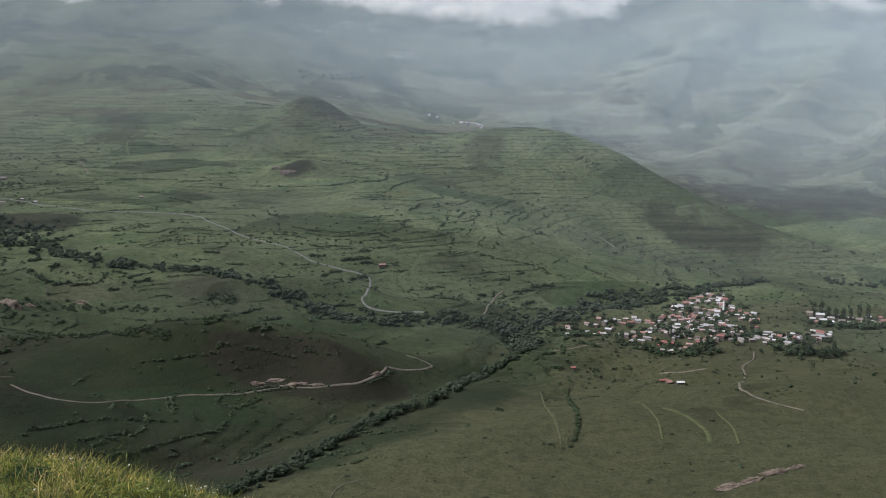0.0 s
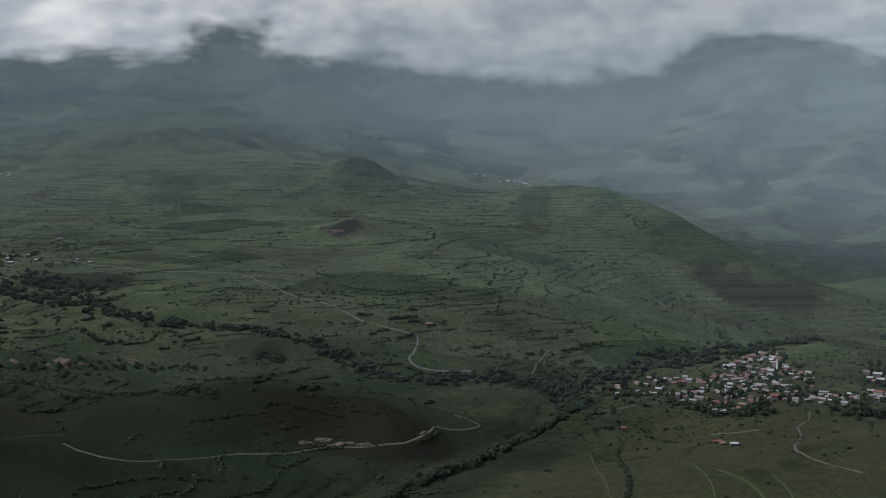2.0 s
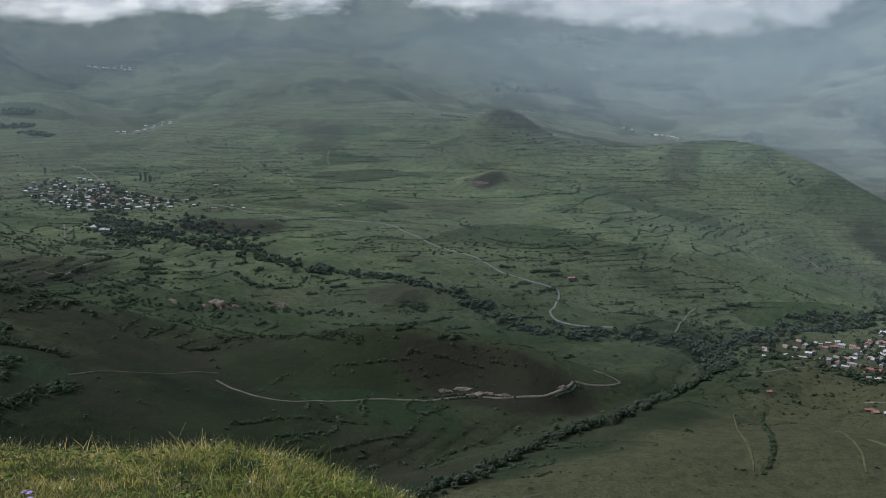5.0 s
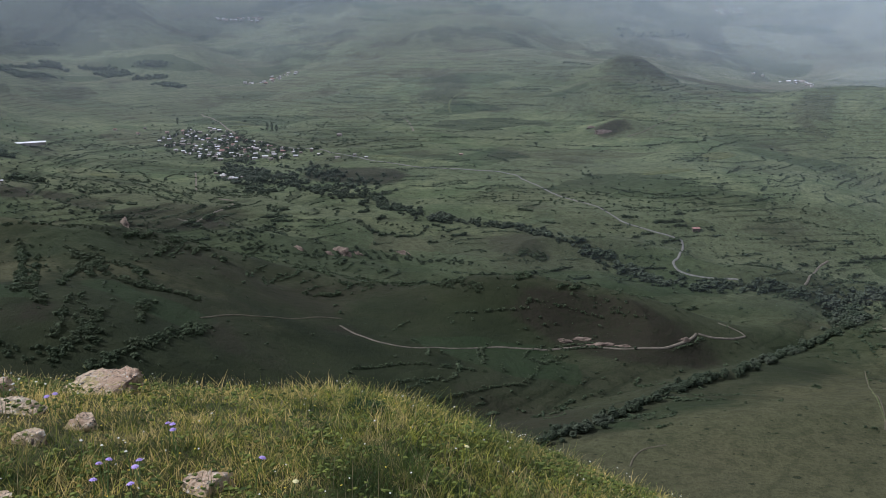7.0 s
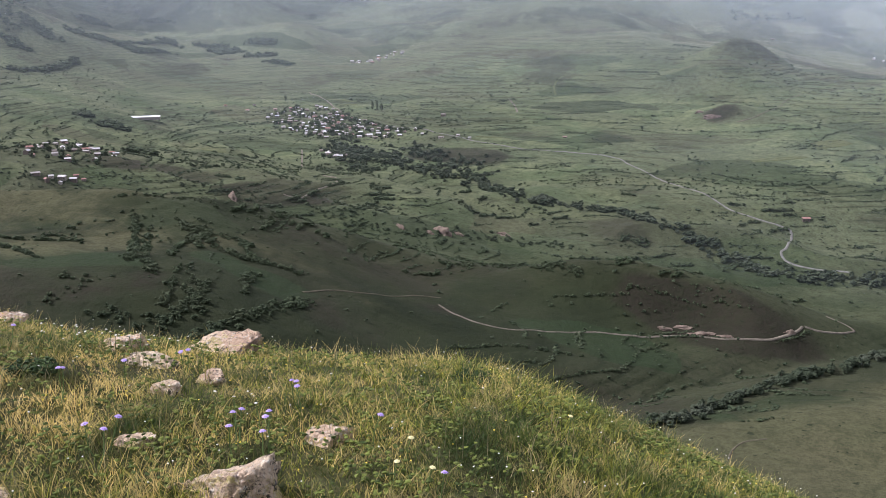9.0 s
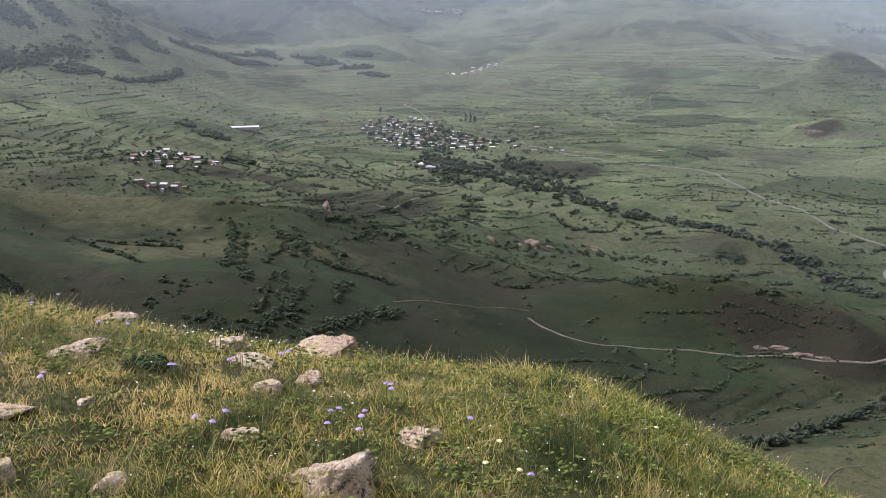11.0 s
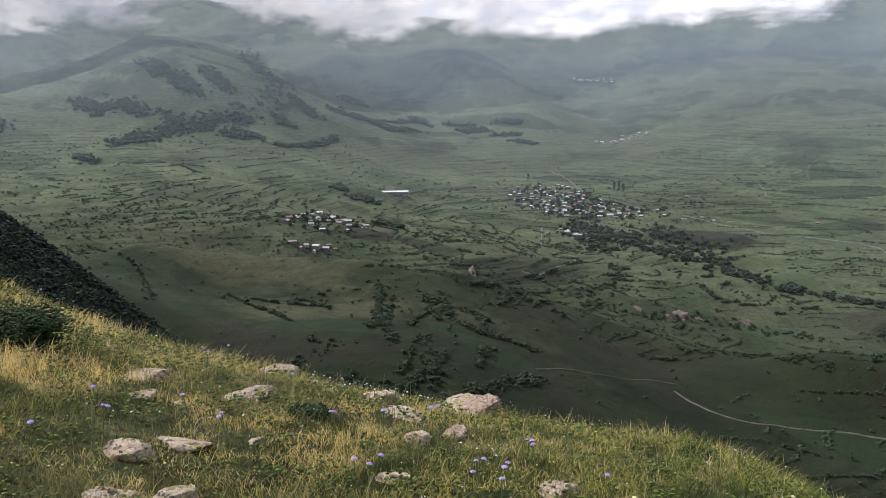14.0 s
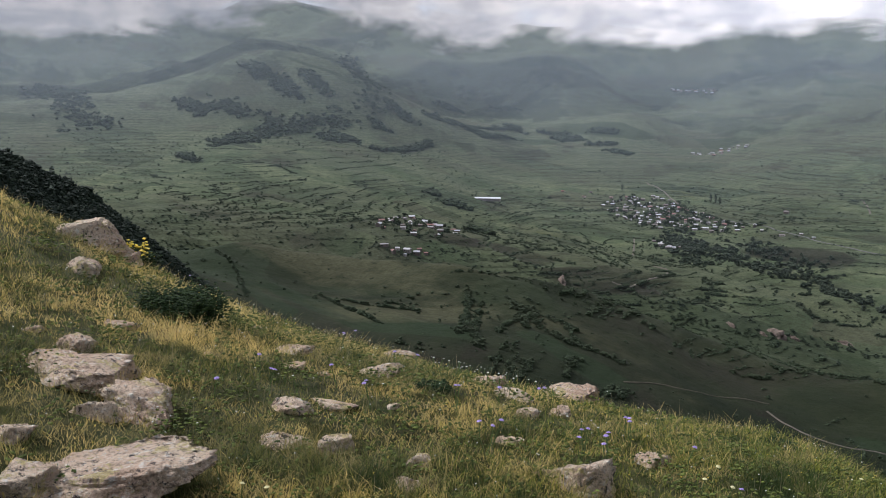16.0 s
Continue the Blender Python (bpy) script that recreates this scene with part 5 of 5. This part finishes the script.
_patch = 0.6 + 1.4 * np.clip(0.5 + 0.85 * ripple(_gx, _gy, 0.55, 3, 15), 0, 1)
_v, _f = blades(GRNG, _gx, _gy, _tall * _patch * (0.014 + 0.036 * GRNG.random(len(_i))), 0.0013 + 0.00045 * _gr, 0.7 * GRNG.random(len(_i)), 0.9 * GRNG.random(len(_i)))
tagged(new("meadow_grass", mesh_from("meadow_grass", _v, _f, M_GRASS)), "short tufted green and straw-yellow mountain grass", "grass", kind="stuff")
_i = np.arange(42000)
_a, _r = np.radians(GRNG.uniform(6, 276, len(_i))), 0.4 + 11.5 * GRNG.random(len(_i)) ** 0.7
_gx, _gy = _r * np.sin(_a), _r * np.cos(_a)
_v, _f = blades(GRNG, _gx, _gy, 0.03 + 0.06 * GRNG.random(len(_i)), 0.007 + 0.0006 * _r, 0.7 * GRNG.random(len(_i)), 0.9 * GRNG.random(len(_i)))
tagged(new("summit_grass", mesh_from("summit_grass", _v, _f, M_GRASS)), "short tufted mountain grass on the rounded summit", "grass", kind="stuff")
_hx, _hy, _hr = meadow_places(GRNG, 1500, 1.7, 15.0, 1.0)
_i = np.repeat(np.arange(len(_hx)), 22)
_gx, _gy = _hx[_i] + GRNG.normal(size=len(_i)) * 0.07, _hy[_i] + GRNG.normal(size=len(_i)) * 0.07
_gr = np.hypot(_gx, _gy)
_v, _f = blades(GRNG, _gx, _gy, 0.018 + 0.035 * GRNG.random(len(_gx)), 0.0035 + 0.0006 * _gr, 0.8 * GRNG.random(len(_gx)), 0.9 * GRNG.random(len(_gx)))
tagged(new("meadow_herbs", mesh_from("meadow_herbs", _v, _f, M_HERB)), "broad low herb leaves between the grass tufts", "herbs", kind="stuff")
_hx, _hy, _hr = meadow_places(GRNG, 1900, 1.7, 14.0, 1.1)
_i = np.repeat(np.arange(len(_hx)), 14)
_gx, _gy = _hx[_i] + GRNG.normal(size=len(_i)) * 0.05, _hy[_i] + GRNG.normal(size=len(_i)) * 0.05
_c = np.column_stack([_gx, _gy, ground(_gx, _gy) + 0.012 + 0.05 * GRNG.random(len(_gx))])
_v, _f = clumps(GRNG, _c, 0.006 + 0.0012 * np.hypot(_gx, _gy), 0.45)
tagged(new("clover_leaves", mesh_from("clover_leaves", _v, _f, M_HERB)), "small dark green clover and thyme leaves in cushions", "herbs", kind="stuff")
_gx, _gy, _gr = meadow_places(GRNG, 6500, 1.8, 11.0, 0.9)
_v, _f = blades(GRNG, _gx, _gy, 0.06 + 0.10 * GRNG.random(len(_gx)) ** 2, 0.0012 + 0.0003 * _gr, 0.25 * GRNG.random(len(_gx)), 0.35 * GRNG.random(len(_gx)))
tagged(new("dry_stalks", mesh_from("dry_stalks", _v, _f, M_STALK)), "thin dry straw-coloured grass stalks", "stalks", kind="stuff")
_gx, _gy, _gr = meadow_places(GRNG, 2400, 1.8, 11.0, 0.8)
_c = np.column_stack([_gx, _gy, ground(_gx, _gy) + 0.05 + 0.06 * GRNG.random(len(_gx))])
_v, _f = clumps(GRNG, _c[:1000], 0.0024 + 0.0004 * _gr[:1000], 0.6)
tagged(new("small_white_blossoms", mesh_from("small_white_blossoms", _v, _f, M_PALE)), "tiny whitish blossoms sprinkled through the meadow", "blossoms", kind="stuff")
_v, _f = clumps(GRNG, _c[1600:] - np.array([0, 0, 0.03]), 0.0024 + 0.0004 * _gr[1600:], 0.6)
tagged(new("small_yellow_blossoms", mesh_from("small_yellow_blossoms", _v, _f, M_YELLOW)), "tiny yellow blossoms sprinkled through the meadow", "blossoms", kind="stuff")


def flower_thing(name, petals, size, height, material, label):
    """A meadow flower: a thin stem, a ring of petals and a domed heart."""
    base = new(name)
    bm = bmesh.new()
    tube(bm, [(0, 0, 0), (0.01, 0.005, height * 0.5), (0, 0.012, height)], [0.0022, 0.0018, 0.0014], 5)
    part("stem", bm, M_STEM, base)
    bm = bmesh.new()
    for ring, (lift, k) in enumerate(((0.0, 1.0), (0.25, 0.65))):
        for i in range(petals):
            a = 2 * math.pi * (i + 0.5 * ring) / petals
            c, s = math.cos(a), math.sin(a)
            pts = [(0.15, -0.10, 0.1), (0.7, -0.24, 0.18), (1.0, 0.0, 0.05), (0.7, 0.24, 0.18), (0.15, 0.10, 0.1)]
            vs = [bm.verts.new((size * k * (u * c - v * s), 0.012 + size * k * (u * s + v * c), height + size * (w + lift))) for u, v, w in pts]
            bm.faces.new(vs)
    part("petals", bm, material, base)
    bm = bmesh.new()
    bmesh.ops.create_icosphere(bm, subdivisions=2, radius=size * 0.32, matrix=Matrix.Translation((0, 0.012, height + size * 0.18)))
    part("flower_heart", bm, material, base)
    return tagged(base, label, "flower")


def plant_all(kind, places, group):
    for k, (x, y) in enumerate(places):
        m = pose(x, y, near_z(x, y) - 0.01, random.uniform(-14, 14), random.uniform(-14, 14), random.uniform(0, 360))
        if k == 0:
            kind.matrix_basis = m
            tagged(kind, group=group)
        else:
            copy_thing(kind, m)


PURPLE = [(-2.84, 1.46), (-2.87, 1.86), (-3.60, 2.54), (-2.60, 1.81), (-3.24, 2.61), (-3.12, 2.58), (-2.44, 2.16), (-2.00, 1.84), (-2.45, 2.48), (-2.47, 2.82), (-1.76, 2.14), (-1.68, 2.19), (-1.84, 2.62), (-1.44, 2.40), (-3.08, 1.59), (-2.84, 1.46), (-2.86, 1.21), (-2.60, 1.80), (-1.95, 1.78), (-1.60, 2.08), (-1.81, 2.58), (-1.70, 2.05), (-4.18, 3.17), (-5.55, 2.92), (-2.45, 2.19), (-2.02, 1.90), (-2.46, 2.81), (-1.78, 2.19), (-1.69, 2.22), (-1.85, 2.65), (-1.06, 2.06)]
plant_all(flower_thing("scabious", 9, 0.012, 0.13, M_PURPLE, "lilac scabious flower on a thin stem"), PURPLE, "lilac flowers in the meadow")
WHITES = [(-3.26, 2.89), (-3.16, 2.84), (-3.13, 2.87), (-3.07, 2.88), (-3.13, 3.00), (-2.98, 2.89), (-3.00, 2.96), (-2.89, 2.91), (-2.94, 3.00), (-2.81, 2.93), (-2.76, 2.94), (-2.74, 2.98), (-2.66, 2.98), (-2.57, 3.06), (-4.30, 2.77), (-4.38, 2.70), (-4.55, 2.65), (-4.29, 2.36), (-3.60, 2.52), (-2.01, 2.35), (-1.89, 2.33), (-2.78, 1.57), (-2.59, 1.91), (-1.80, 2.33), (-1.83, 2.85), (-3.05, 2.85), (-2.97, 2.86), (-3.00, 2.95), (-2.82, 2.97), (-2.80, 3.06), (-2.73, 3.05), (-3.07, 2.78)]
plant_all(flower_thing("white_flower", 12, 0.006, 0.12, M_PALE, "pale whitish meadow flower on a tall stem"), WHITES, "white flowers on the meadow's edge")
plant_all(flower_thing("cream_flower", 14, 0.010, 0.10, M_CREAM, "round cream-yellow flower head on a stem"), [(-2.22, 0.78), (-2.05, 0.73), (-1.98, 0.80), (-1.15, 2.17), (-1.30, 2.36), (-1.24, 2.14), (-1.04, 3.15)], "cream flowers by the boulders")


def shrub(x, y, width, height, leaves, label, blossom=None):
    """A low shrub: crooked twigs and thousands of small leaves."""
    rnd = np.random.default_rng(int(1000 * abs(x)))
    base = new("shrub")
    bm = bmesh.new()
    tips = []
    for k in range(16):
        a, o = rnd.uniform(0, 6.28), rnd.uniform(0.2, 0.5)
        tip = (o * width * math.cos(a), o * width * math.sin(a), height * rnd.uniform(0.5, 1.0))
        tips.append(tip)
        tube(bm, [(0, 0, -0.05), (tip[0] * 0.5, tip[1] * 0.5, tip[2] * 0.65), tip], [0.012, 0.008, 0.003], 5)
    part("twig", bm, M_BARK, base)
    t = np.array(tips)[rnd.integers(0, 16, leaves)] * rnd.uniform(0.45, 1.05, (leaves, 1)) + rnd.normal(size=(leaves, 3)) * np.array([0.10, 0.10, 0.07]) * width
    t[:, 2] = np.abs(t[:, 2])
    v, f = clumps(rnd, t, 0.005 + 0.007 * rnd.random(leaves), 0.5)
    ob = new("leaves", mesh_from("leaves", v, f, M_JUNIPER))
    ob.parent = base
    if blossom:
        i = rnd.integers(0, leaves, 120)
        v, f = clumps(rnd, t[i] + np.array([0, 0, 0.04]), np.full(120, 0.013), 0.7)
        ob = new("blossoms", mesh_from("blossoms", v, f, blossom))
        ob.parent = base
    base.matrix_basis = pose(x, y, near_z(x, y) - 0.02)
    return tagged(base, label, "shrub")


shrub(-4.09, 1.89, 0.42, 0.17, 7000, "dense dark green mountain shrub on the slope")
shrub(-6.01, 2.77, 0.30, 0.14, 2600, "green shrub with yellow blossoms beside the boulder", M_YELLOW)
shrub(-1.70, 3.83, 0.16, 0.06, 1200, "small dark green shrub on the meadow's edge")
shrub(-2.78, 2.37, 0.16, 0.06, 1200, "small dark leafy plant in the grass")
